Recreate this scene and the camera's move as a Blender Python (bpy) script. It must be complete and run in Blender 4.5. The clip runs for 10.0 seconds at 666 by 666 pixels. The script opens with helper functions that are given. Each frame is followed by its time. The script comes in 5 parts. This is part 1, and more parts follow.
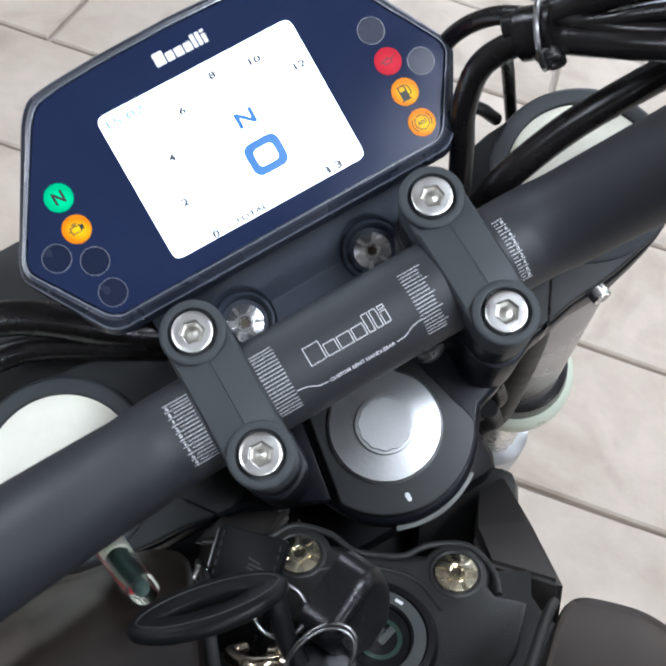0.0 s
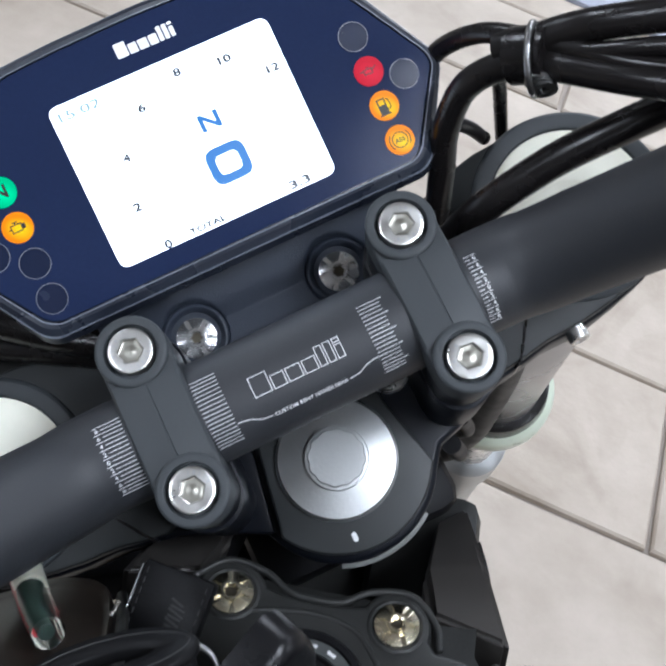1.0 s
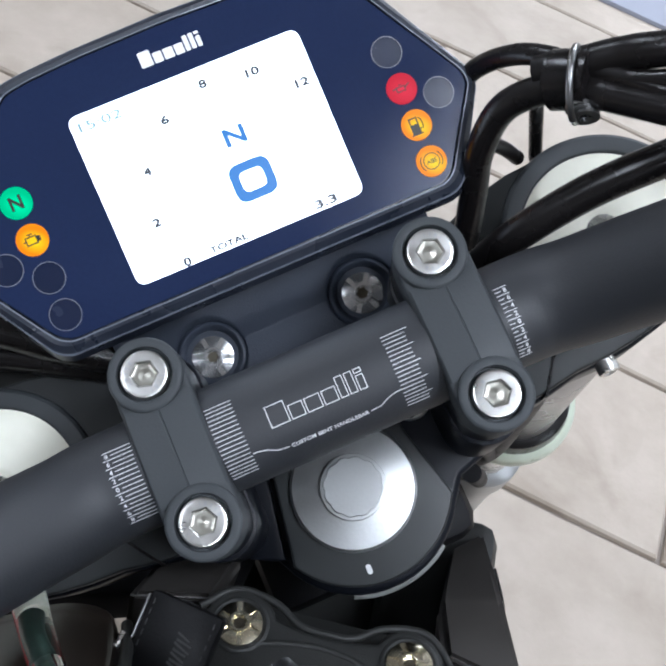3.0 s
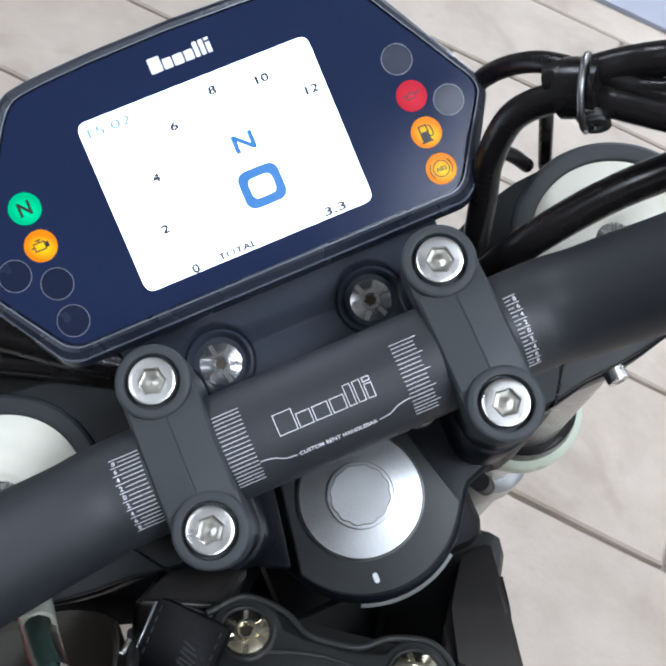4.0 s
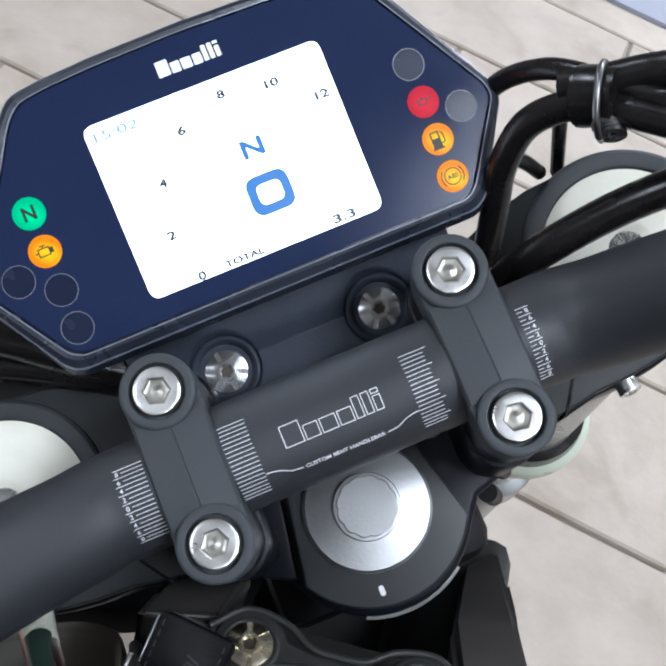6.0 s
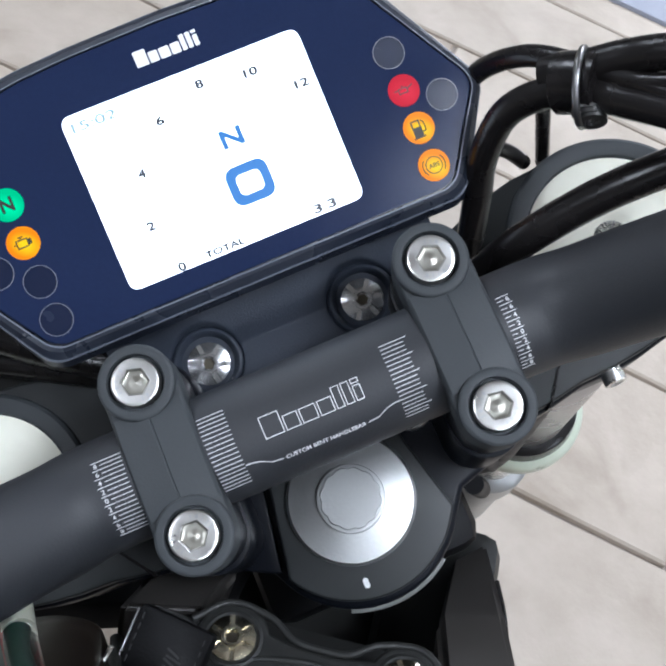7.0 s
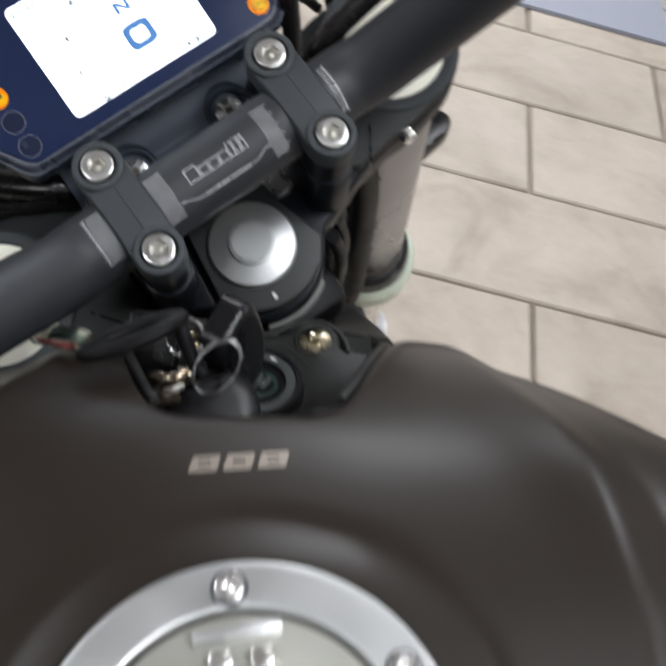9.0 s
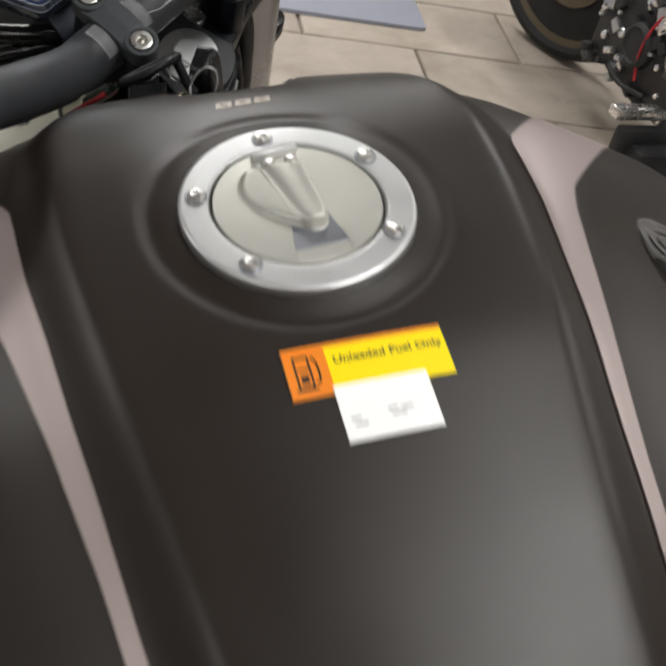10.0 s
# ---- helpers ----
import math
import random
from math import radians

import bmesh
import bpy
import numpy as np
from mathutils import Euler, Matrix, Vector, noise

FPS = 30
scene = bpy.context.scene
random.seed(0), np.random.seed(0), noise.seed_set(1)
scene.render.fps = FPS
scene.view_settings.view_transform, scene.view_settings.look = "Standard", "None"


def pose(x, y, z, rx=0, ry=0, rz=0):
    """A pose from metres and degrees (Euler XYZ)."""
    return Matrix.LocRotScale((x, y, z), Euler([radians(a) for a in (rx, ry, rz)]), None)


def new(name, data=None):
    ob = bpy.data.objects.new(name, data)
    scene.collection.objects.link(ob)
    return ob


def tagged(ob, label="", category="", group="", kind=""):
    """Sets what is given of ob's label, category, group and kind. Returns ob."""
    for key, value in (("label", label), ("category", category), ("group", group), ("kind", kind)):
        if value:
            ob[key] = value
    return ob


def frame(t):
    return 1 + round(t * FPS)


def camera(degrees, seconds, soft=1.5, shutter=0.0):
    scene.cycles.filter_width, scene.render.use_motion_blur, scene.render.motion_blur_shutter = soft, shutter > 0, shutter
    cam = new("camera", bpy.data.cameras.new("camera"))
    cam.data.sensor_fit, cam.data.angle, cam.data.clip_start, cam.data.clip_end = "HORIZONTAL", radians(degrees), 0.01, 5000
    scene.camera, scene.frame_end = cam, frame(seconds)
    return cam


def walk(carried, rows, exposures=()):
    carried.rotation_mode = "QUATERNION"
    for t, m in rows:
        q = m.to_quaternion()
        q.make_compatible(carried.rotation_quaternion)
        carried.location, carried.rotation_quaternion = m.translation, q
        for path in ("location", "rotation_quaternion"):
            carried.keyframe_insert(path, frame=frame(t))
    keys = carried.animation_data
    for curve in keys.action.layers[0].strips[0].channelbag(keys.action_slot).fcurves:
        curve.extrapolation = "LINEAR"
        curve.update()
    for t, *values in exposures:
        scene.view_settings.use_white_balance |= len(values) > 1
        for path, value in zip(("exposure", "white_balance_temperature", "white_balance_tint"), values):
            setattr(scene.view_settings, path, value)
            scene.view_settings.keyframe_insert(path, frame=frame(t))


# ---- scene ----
cam = camera(36.0, 10.0, soft=2.5, shutter=0.5)
LAMP_WATTS = 46.0
SCREEN = 1.6
NB_TURN = 0.0
EXPOSURES = [(0, 0.16, 5540, 10), (1.0, 0.07, 5500, 10), (7.5, 0.07, 5480, 10), (8.5, -0.04, 5750, 10), (9.0, -0.18, 5950, 10), (9.5, -0.32, 6150, 10), (10.0, -0.54, 6350, 10)]
PATH = [
    (0, -0.0215, -0.2046, 1.2836, 42.130, -11.141, 6.955),
    (0.2, -0.0160, -0.2038, 1.2764, 42.671, -11.215, 7.690),
    (0.5, -0.0154, -0.1976, 1.2775, 41.099, -11.947, 8.387),
    (0.7, -0.0113, -0.1923, 1.2773, 41.261, -12.681, 9.172),
    (1, -0.0115, -0.1770, 1.2799, 40.144, -14.176, 10.351),
    (1.3, -0.0151, -0.1686, 1.2789, 39.703, -14.732, 11.689),
    (1.5, -0.0162, -0.1668, 1.2786, 39.220, -15.016, 11.918),
    (2, -0.0163, -0.1657, 1.2778, 39.021, -14.798, 12.269),
    (2.5, -0.0153, -0.1639, 1.2779, 38.980, -14.830, 12.404),
    (4, -0.0169, -0.1612, 1.2775, 39.071, -14.834, 13.056),
    (4.5, -0.0167, -0.1602, 1.2776, 39.037, -14.850, 13.218),
    (5, -0.0165, -0.1592, 1.2760, 38.941, -14.987, 13.445),
    (5.5, -0.0189, -0.1579, 1.2759, 38.812, -15.064, 13.708),
    (6.8, -0.0143, -0.1535, 1.2749, 38.710, -14.729, 13.488),
    (7, -0.0128, -0.1552, 1.2742, 38.799, -14.738, 13.402),
    (7.5, -0.0158, -0.1614, 1.2762, 38.675, -14.299, 12.896),
    (7.7, -0.0102, -0.1715, 1.2757, 39.133, -14.086, 11.951),
    (8, -0.0055, -0.1879, 1.2844, 39.074, -13.338, 10.078),
    (8.2, -0.0004, -0.2077, 1.2872, 39.691, -12.909, 8.491),
    (8.5, -0.0016, -0.2479, 1.3027, 40.622, -12.787, 5.632),
    (8.7, -0.0058, -0.2732, 1.3106, 41.531, -12.700, 3.307),
    (9, -0.0187, -0.3197, 1.3158, 42.939, -12.683, -1.821),
    (9.2, -0.0299, -0.3593, 1.3150, 43.830, -12.519, -6.054),
    (9.3, -0.0375, -0.3829, 1.3148, 44.381, -12.318, -8.272),
    (9.5, -0.0639, -0.4334, 1.3161, 45.443, -12.159, -12.256),
    (9.7, -0.0928, -0.4865, 1.3162, 46.606, -12.036, -15.259),
    (9.8, -0.1081, -0.5157, 1.3204, 47.263, -12.149, -16.217),
    (10, -0.1265, -0.5795, 1.3252, 48.852, -11.916, -16.988),
]
walk(cam, [(t, pose(*p)) for t, *p in PATH], EXPOSURES)

# ---- light ----
world = bpy.data.worlds.new("world")
scene.world = world
world.use_nodes = True
world.node_tree.nodes["Background"].inputs[0].default_value = (0.75, 0.85, 1.0, 1)
world.node_tree.nodes["Background"].inputs[1].default_value = 0.25

# ---- frames of reference: metres, built from millimetres ----
MM = Matrix.Scale(0.001, 4)
# steering: x along the handlebar, y forward, z up the steering axis
STEER = Matrix(((0.73883, -0.65563, -0.15580, 0), (0.51227, 0.69664, -0.50228, 0), (0.43784, 0.29129, 0.85055, 1.0720), (0, 0, 0, 1)))
S = STEER @ MM
# body of the bike, leaning on its stand: x right, y forward, z up
K = Matrix.Translation((0.0265, -0.0365, 1.0095)) @ Matrix.Rotation(radians(-10), 4, "Y") @ MM
# instrument face
DASH = S @ Matrix(((0.99858, 0.00019, 0.05327, -0.42), (0.01412, 0.96328, -0.26811, 71.68), (-0.05136, 0.26848, 0.96191, -9.90), (0, 0, 0, 1)))
BASE = Vector((0.03, -0.30, 0.0))


# ---- materials ----
def nodes_of(name):
    m = bpy.data.materials.new(name)
    m.use_nodes = True
    nt = m.node_tree
    return m, nt, nt.nodes["Principled BSDF"]


def surface(name, col, rough=0.5, metal=0.0, grain=900.0, bump=0.1, vary=0.15, spread=25.0, rough_vary=0.1, coat=0.0, aniso=0.0, scale3=(1, 1, 1), spec=0.5):
    """Colour and roughness that vary at two scales, with a fine relief."""
    m, nt, b = nodes_of(name)
    N, L = nt.nodes, nt.links
    tc = N.new("ShaderNodeTexCoord")
    mp = N.new("ShaderNodeMapping")
    mp.inputs["Scale"].default_value = scale3
    L.new(tc.outputs["Object"], mp.inputs[0])
    big = N.new("ShaderNodeTexNoise")
    big.inputs["Scale"].default_value = spread
    big.inputs["Detail"].default_value = 5
    fine = N.new("ShaderNodeTexNoise")
    fine.inputs["Scale"].default_value = grain
    fine.inputs["Detail"].default_value = 3
    for n in (big, fine):
        L.new(mp.outputs[0], n.inputs["Vector"])
    mix = N.new("ShaderNodeMix")
    mix.data_type = "RGBA"
    add = N.new("ShaderNodeMath")
    add.operation = "MULTIPLY_ADD"
    add.inputs[1].default_value = 0.45
    half = N.new("ShaderNodeMath")
    half.operation = "MULTIPLY"
    half.inputs[1].default_value = 0.55
    L.new(big.outputs[0], half.inputs[0])
    L.new(fine.outputs[0], add.inputs[0])
    L.new(half.outputs[0], add.inputs[2])
    L.new(add.outputs[0], mix.inputs["Factor"])
    mix.inputs["A"].default_value = (*[c * (1 - vary) for c in col], 1)
    mix.inputs["B"].default_value = (*[min(1, c * (1 + vary)) for c in col], 1)
    L.new(mix.outputs["Result"], b.inputs["Base Color"])
    r = N.new("ShaderNodeMapRange")
    r.inputs["From Min"].default_value, r.inputs["From Max"].default_value = 0.3, 0.7
    r.inputs["To Min"].default_value, r.inputs["To Max"].default_value = max(0.02, rough - rough_vary), min(1, rough + rough_vary)
    L.new(big.outputs[0], r.inputs[0])
    L.new(r.outputs[0], b.inputs["Roughness"])
    b.inputs["Metallic"].default_value = metal
    b.inputs["Specular IOR Level"].default_value = spec
    b.inputs["Coat Weight"].default_value = coat
    b.inputs["Anisotropic"].default_value = aniso
    if bump:
        bp = N.new("ShaderNodeBump")
        bp.inputs["Strength"].default_value = bump
        bp.inputs["Distance"].default_value = 0.0005
        L.new(fine.outputs[0], bp.inputs["Height"])
        L.new(bp.outputs[0], b.inputs["Normal"])
    return m


def glow(name, col, strength, base=None):
    m, nt, b = nodes_of(name)
    b.inputs["Base Color"].default_value = (*(base or col), 1)
    b.inputs["Emission Color"].default_value = (*col, 1)
    b.inputs["Emission Strength"].default_value = strength
    b.inputs["Roughness"].default_value = 0.35
    return m


def lens(name, centre, rim, strength):
    """A backlit lamp lens: brighter colour in its middle."""
    m, nt, b = nodes_of(name)
    N, L = nt.nodes, nt.links
    tc = N.new("ShaderNodeTexCoord")
    g = N.new("ShaderNodeVectorMath")
    g.operation = "DISTANCE"
    g.inputs[1].default_value = (0.58, 0.46, 0.5)
    ramp = N.new("ShaderNodeValToRGB")
    ramp.color_ramp.elements[0].position, ramp.color_ramp.elements[1].position = 0.12, 0.52
    ramp.color_ramp.elements[0].color, ramp.color_ramp.elements[1].color = (*centre, 1), (*rim, 1)
    L.new(tc.outputs["Generated"], g.inputs[0])
    L.new(g.outputs["Value"], ramp.inputs[0])
    L.new(ramp.outputs[0], b.inputs["Emission Color"])
    b.inputs["Base Color"].default_value = (*[c * 0.12 for c in rim], 1)
    b.inputs["Emission Strength"].default_value = strength
    b.inputs["Roughness"].default_value = 0.3
    b.inputs["Specular IOR Level"].default_value = 0.06
    return m


bar_black = surface("bar_black_anodised", (0.019, 0.021, 0.025), 0.56, 0.0, 1500, 0.15, 0.25, 20, 0.06, spec=0.58)
clamp_black = surface("clamp_black_cast", (0.040, 0.045, 0.049), 0.55, 0.0, 1800, 0.14, 0.15, 60, 0.06, spec=0.35)
pad_black = surface("pad_satin_black", (0.021, 0.023, 0.0235), 0.46, 0.0, 1800, 0.06, 0.15, 50, 0.06, spec=0.32)
yoke_black = surface("yoke_black_paint", (0.006, 0.007, 0.010), 0.34, 0.0, 1200, 0.08, 0.2, 40, 0.06, spec=0.13)
hose_black = surface("hose_black", (0.008, 0.008, 0.009), 0.5, 0.0, 900, 0.1, 0.2, 60, 0.08, spec=0.18)
fob_black = surface("fob_gloss_black", (0.006, 0.006, 0.007), 0.3, 0.0, 900, 0.05, 0.2, 60, 0.06, spec=0.16)
plastic_black = surface("plastic_black", (0.007, 0.007, 0.008), 0.32, 0.0, 1400, 0.15, 0.2, 50, 0.08, spec=0.3)
plastic_matte = surface("plastic_matte_black", (0.021, 0.0215, 0.0205), 0.44, 0.0, 2000, 0.3, 0.2, 40, 0.06, spec=0.36)
rubber = surface("rubber_black", (0.008, 0.007, 0.007), 0.27, 0.0, 700, 0.1, 0.3, 60, 0.08, spec=0.34)
# the screen's blue glare is mixed into the next two black base colours
dash_face = surface("dash_face_glare_blue", (0.015, 0.023, 0.060), 0.17, 0.0, 900, 0.02, 0.2, 30, 0.05, spec=0.13)
dash_case = surface("dash_case_black", (0.016, 0.020, 0.031), 0.28, 0.0, 1600, 0.15, 0.15, 40, 0.06)
tank_paint = surface("tank_matte_graphite", (0.0165, 0.0120, 0.0088), 0.38, 0.0, 2600, 0.10, 0.10, 12, 0.04, spec=0.42)
shroud_paint = surface("shroud_matte_graphite", (0.040, 0.037, 0.034), 0.48, 0.0, 2600, 0.12, 0.10, 12, 0.04, spec=0.5)
stripe_paint = surface("stripe_satin_silver", (0.37, 0.31, 0.295), 0.42, 0.45, 2600, 0.1, 0.08, 14, 0.06)
chrome = surface("bright_chrome", (0.84, 0.83, 0.81), 0.28, 1.0, 1200, 0.08, 0.08, 150, 0.07)
cap_steel = surface("cap_screw_steel", (0.60, 0.595, 0.575), 0.36, 1.0, 1200, 0.08, 0.12, 150, 0.09)
gold_zinc = surface("bolt_zinc_yellow", (0.80, 0.74, 0.56), 0.24, 1.0, 1200, 0.08, 0.12, 150, 0.07)
steel_dark = surface("bolt_dark_steel", (0.55, 0.56, 0.57), 0.33, 1.0, 1200, 0.08, 0.12, 150, 0.07)
nut_alloy = surface("nut_brushed_alloy", (0.46, 0.47, 0.47), 0.40, 1.0, 900, 0.12, 0.08, 80, 0.06)
cap_alloy = surface("cap_satin_alloy", (0.66, 0.67, 0.67), 0.44, 1.0, 1600, 0.10, 0.06, 60, 0.05)
cap_lid_paint = surface("cap_lid_silver", (0.55, 0.55, 0.50), 0.42, 0.75, 1600, 0.06, 0.05, 40, 0.05)
cap_recess = surface("cap_recess_blue_grey", (0.30, 0.315, 0.345), 0.36, 0.85, 900, 0.1, 0.2, 60, 0.08)
fork_silver = surface("fork_grey_anodised", (0.33, 0.33, 0.345), 0.27, 0.95, 900, 0.1, 0.12, 20, 0.06)
cap_film = surface("fork_cap_cream_film", (0.90, 0.89, 0.76), 0.45, 0.0, 300, 0.2, 0.06, 40, 0.1)
seal_green = surface("seal_pale_green", (0.58, 0.64, 0.52), 0.35, 0.0, 300, 0.2, 0.1, 40, 0.1)
white_mark = surface("marking_white", (0.72, 0.73, 0.74), 0.5, 0.0, 2000, 0.0, 0.1, 200, 0.05)
logo_white = surface("logo_white", (0.80, 0.82, 0.84), 0.4, 0.0, 2000, 0.0, 0.04, 100, 0.05)
badge_metal = surface("badge_dark_metal", (0.13, 0.125, 0.12), 0.34, 0.8, 900, 0.1, 0.2, 120, 0.08)
logo_tan = surface("logo_tan_metallic", (0.30, 0.26, 0.22), 0.4, 0.4, 2000, 0.05, 0.1, 200, 0.05)
ring_line = surface("lamp_ring_grey", (0.16, 0.17, 0.20), 0.4, 0.0, 2000, 0.0, 0.05, 100, 0.05)
lamp_off = surface("lamp_off_black", (0.012, 0.017, 0.040), 0.24, 0.0, 900, 0.0, 0.1, 100, 0.05, spec=0.22)
icon_dark = surface("icon_dark", (0.012, 0.008, 0.004), 0.5, 0.0, 900, 0.0, 0.1, 100, 0.05)
leather = surface("leather_black", (0.006, 0.006, 0.0065), 0.42, 0.0, 1300, 0.15, 0.3, 100, 0.1, spec=0.13)
thread = surface("stitch_dark_grey", (0.014, 0.014, 0.014), 0.6, 0.0, 900, 0.1, 0.2, 100, 0.05)
sticker_yellow = surface("sticker_yellow", (1.0, 0.76, 0.0), 0.45, 0.0, 900, 0.02, 0.03, 30, 0.06, spec=0.2)
sticker_orange = surface("sticker_orange", (0.85, 0.24, 0.01), 0.35, 0.0, 900, 0.02, 0.08, 30, 0.06)
sticker_white = surface("sticker_white_paper", (0.93, 0.94, 0.93), 0.6, 0.0, 900, 0.05, 0.03, 30, 0.06)
ink = surface("ink_black", (0.02, 0.02, 0.02), 0.5, 0.0, 900, 0.0, 0.1, 100, 0.05)
ink_grey = surface("ink_grey", (0.25, 0.25, 0.26), 0.5, 0.0, 900, 0.0, 0.1, 100, 0.05)
tyre_rubber = surface("tyre_rubber", (0.020, 0.019, 0.018), 0.75, 0.0, 300, 0.4, 0.25, 20, 0.08)
rim_dark = surface("rim_dark_metal", (0.10, 0.10, 0.10), 0.4, 0.7, 300, 0.1, 0.2, 20, 0.08)
engine_black = surface("engine_black", (0.025, 0.025, 0.026), 0.5, 0.2, 300, 0.3, 0.25, 20, 0.1)
red_plastic = surface("red_plastic", (0.45, 0.02, 0.03), 0.35, 0.0, 600, 0.1, 0.2, 60, 0.08)
green_plastic = surface("green_dark", (0.018, 0.040, 0.030), 0.4, 0.0, 600, 0.1, 0.2, 60, 0.08)
screen_white = glow("screen_white", (0.93, 0.97, 1.0), SCREEN)
screen_blue = glow("screen_digit_blue", (0.022, 0.19, 0.55), 0.85, (0.02, 0.05, 0.1))
screen_grey = glow("screen_digit_grey", (0.10, 0.11, 0.13), 0.45, (0.01, 0.01, 0.012))
screen_pale = glow("screen_digit_pale", (0.46, 0.64, 0.68), 0.9, (0.02, 0.02, 0.02))
lamp_green = lens("lamp_green", (0.03, 0.85, 0.35), (0.0, 0.55, 0.22), 0.95)
lamp_amber = lens("lamp_amber", (1.0, 0.66, 0.0), (0.95, 0.25, 0.0), 1.0)
bezel_glint = surface("bezel_glint_grey", (0.20, 0.22, 0.27), 0.25, 0.3, 900, 0.0, 0.1, 60, 0.05)
lamp_red = lens("lamp_red", (0.75, 0.02, 0.05), (0.60, 0.01, 0.03), 0.9)

dial_grey = surface("dial_grey", (0.06, 0.065, 0.065), 0.45, 0.0, 1500, 0.1, 0.1, 60, 0.05)
# bluish lift from the screen's glare is put into this base colour
bracket_black = surface("bracket_black", (0.030, 0.037, 0.053), 0.48, 0.0, 1800, 0.3, 0.15, 40, 0.06, spec=0.35)
screw_grey = surface("screw_grey_steel", (0.66, 0.67, 0.68), 0.24, 0.9, 1200, 0.08, 0.15, 150, 0.07)
socket_shade_steel = surface("socket_shade_steel", (0.34, 0.33, 0.29), 0.42, 1.0, 900, 0.1, 0.15, 120, 0.08)
steel_shade = surface("socket_shade_dark", (0.10, 0.09, 0.07), 0.4, 0.9, 900, 0.1, 0.2, 120, 0.08)
brass_dull = surface("brass_dull", (0.38, 0.32, 0.24), 0.22, 1.0, 900, 0.1, 0.2, 120, 0.08)
cover_grey = surface("cover_grey", (0.17, 0.175, 0.165), 0.5, 0.0, 700, 0.1, 0.3, 60, 0.08)
wire_steel = surface("wire_dark_steel", (0.24, 0.24, 0.24), 0.3, 1.0, 900, 0.1, 0.1, 80, 0.06)
clear, _, bc = nodes_of("clear_sleeve")
bc.inputs["Base Color"].default_value = (0.96, 0.98, 0.97, 1)
bc.inputs["Roughness"].default_value = 0.06
bc.inputs["Transmission Weight"].default_value = 1.0
bc.inputs["IOR"].default_value = 1.2


def concrete(name, tile):
    m, nt, b = nodes_of(name)
    N, L = nt.nodes, nt.links
    tc = N.new("ShaderNodeTexCoord")
    inf = N.new("ShaderNodeObjectInfo")
    off = N.new("ShaderNodeVectorMath")
    off.operation = "MULTIPLY_ADD"
    off.inputs[1].default_value = (37.0, 91.0, 53.0)
    L.new(inf.outputs["Random"], off.inputs[0])
    L.new(tc.outputs["Object"], off.inputs[2])
    big = N.new("ShaderNodeTexNoise")
    big.inputs["Scale"].default_value, big.inputs["Detail"].default_value, big.inputs["Roughness"].default_value = 5.0, 7, 0.62
    vein = N.new("ShaderNodeTexNoise")
    vein.inputs["Scale"].default_value, vein.inputs["Detail"].default_value, vein.inputs["Distortion"].default_value = 5.0, 5, 1.2
    fine = N.new("ShaderNodeTexNoise")
    fine.inputs["Scale"].default_value, fine.inputs["Detail"].default_value = 90, 4
    for n in (big, vein, fine):
        L.new(off.outputs[0], n.inputs["Vector"])
    ramp = N.new("ShaderNodeValToRGB")
    e = ramp.color_ramp.elements
    e[0].position, e[1].position = 0.28, 0.72
    if tile:
        e[0].color, e[1].color = (0.345, 0.294, 0.236, 1), (0.49, 0.430, 0.362, 1)
    else:
        e[0].color, e[1].color = (0.24, 0.205, 0.175, 1), (0.31, 0.27, 0.235, 1)
    L.new(big.outputs[0], ramp.inputs[0])
    vr = N.new("ShaderNodeValToRGB")
    v = vr.color_ramp.elements
    v[0].position, v[1].position = 0.30, 0.50
    v[0].color, v[1].color = (0.80, 0.775, 0.75, 1), (1, 1, 1, 1)
    L.new(vein.outputs[0], vr.inputs[0])
    mul = N.new("ShaderNodeMix")
    mul.data_type, mul.blend_type = "RGBA", "MULTIPLY"
    mul.inputs["Factor"].default_value = 0.8
    L.new(ramp.outputs[0], mul.inputs["A"])
    L.new(vr.outputs[0], mul.inputs["B"])
    hs = N.new("ShaderNodeHueSaturation")
    mr = N.new("ShaderNodeMapRange")
    mr.inputs["To Min"].default_value, mr.inputs["To Max"].default_value = 0.90, 1.08
    L.new(inf.outputs["Random"], mr.inputs[0])
    L.new(mr.outputs[0], hs.inputs["Value"])
    L.new(mul.outputs["Result"], hs.inputs["Color"])
    L.new(hs.outputs[0], b.inputs["Base Color"])
    b.inputs["Roughness"].default_value = 0.55
    bp = N.new("ShaderNodeBump")
    bp.inputs["Strength"].default_value, bp.inputs["Distance"].default_value = 0.5, 0.004
    mixh = N.new("ShaderNodeMath")
    mixh.operation = "MULTIPLY_ADD"
    mixh.inputs[1].default_value = 0.3
    L.new(fine.outputs[0], mixh.inputs[0])
    L.new(vein.outputs[0], mixh.inputs[2])
    L.new(mixh.outputs[0], bp.inputs["Height"])
    L.new(bp.outputs[0], b.inputs["Normal"])
    return m


tile_stone = concrete("floor_stone_tile", True)
grout = concrete("floor_grout", False)
tile_far = concrete("floor_stone_tile_far", True)
wall_paint = surface("wall_paint_grey", (0.32, 0.31, 0.30), 0.7, 0.0, 200, 0.1, 0.04, 2, 0.05)
ceiling_paint = surface("ceiling_paint_grey", (0.30, 0.30, 0.30), 0.8, 0.0, 200, 0.1, 0.03, 2, 0.05)
mat_blue = surface("mat_blue_grey", (0.28, 0.295, 0.355), 0.6, 0.0, 300, 0.4, 0.1, 8, 0.05)


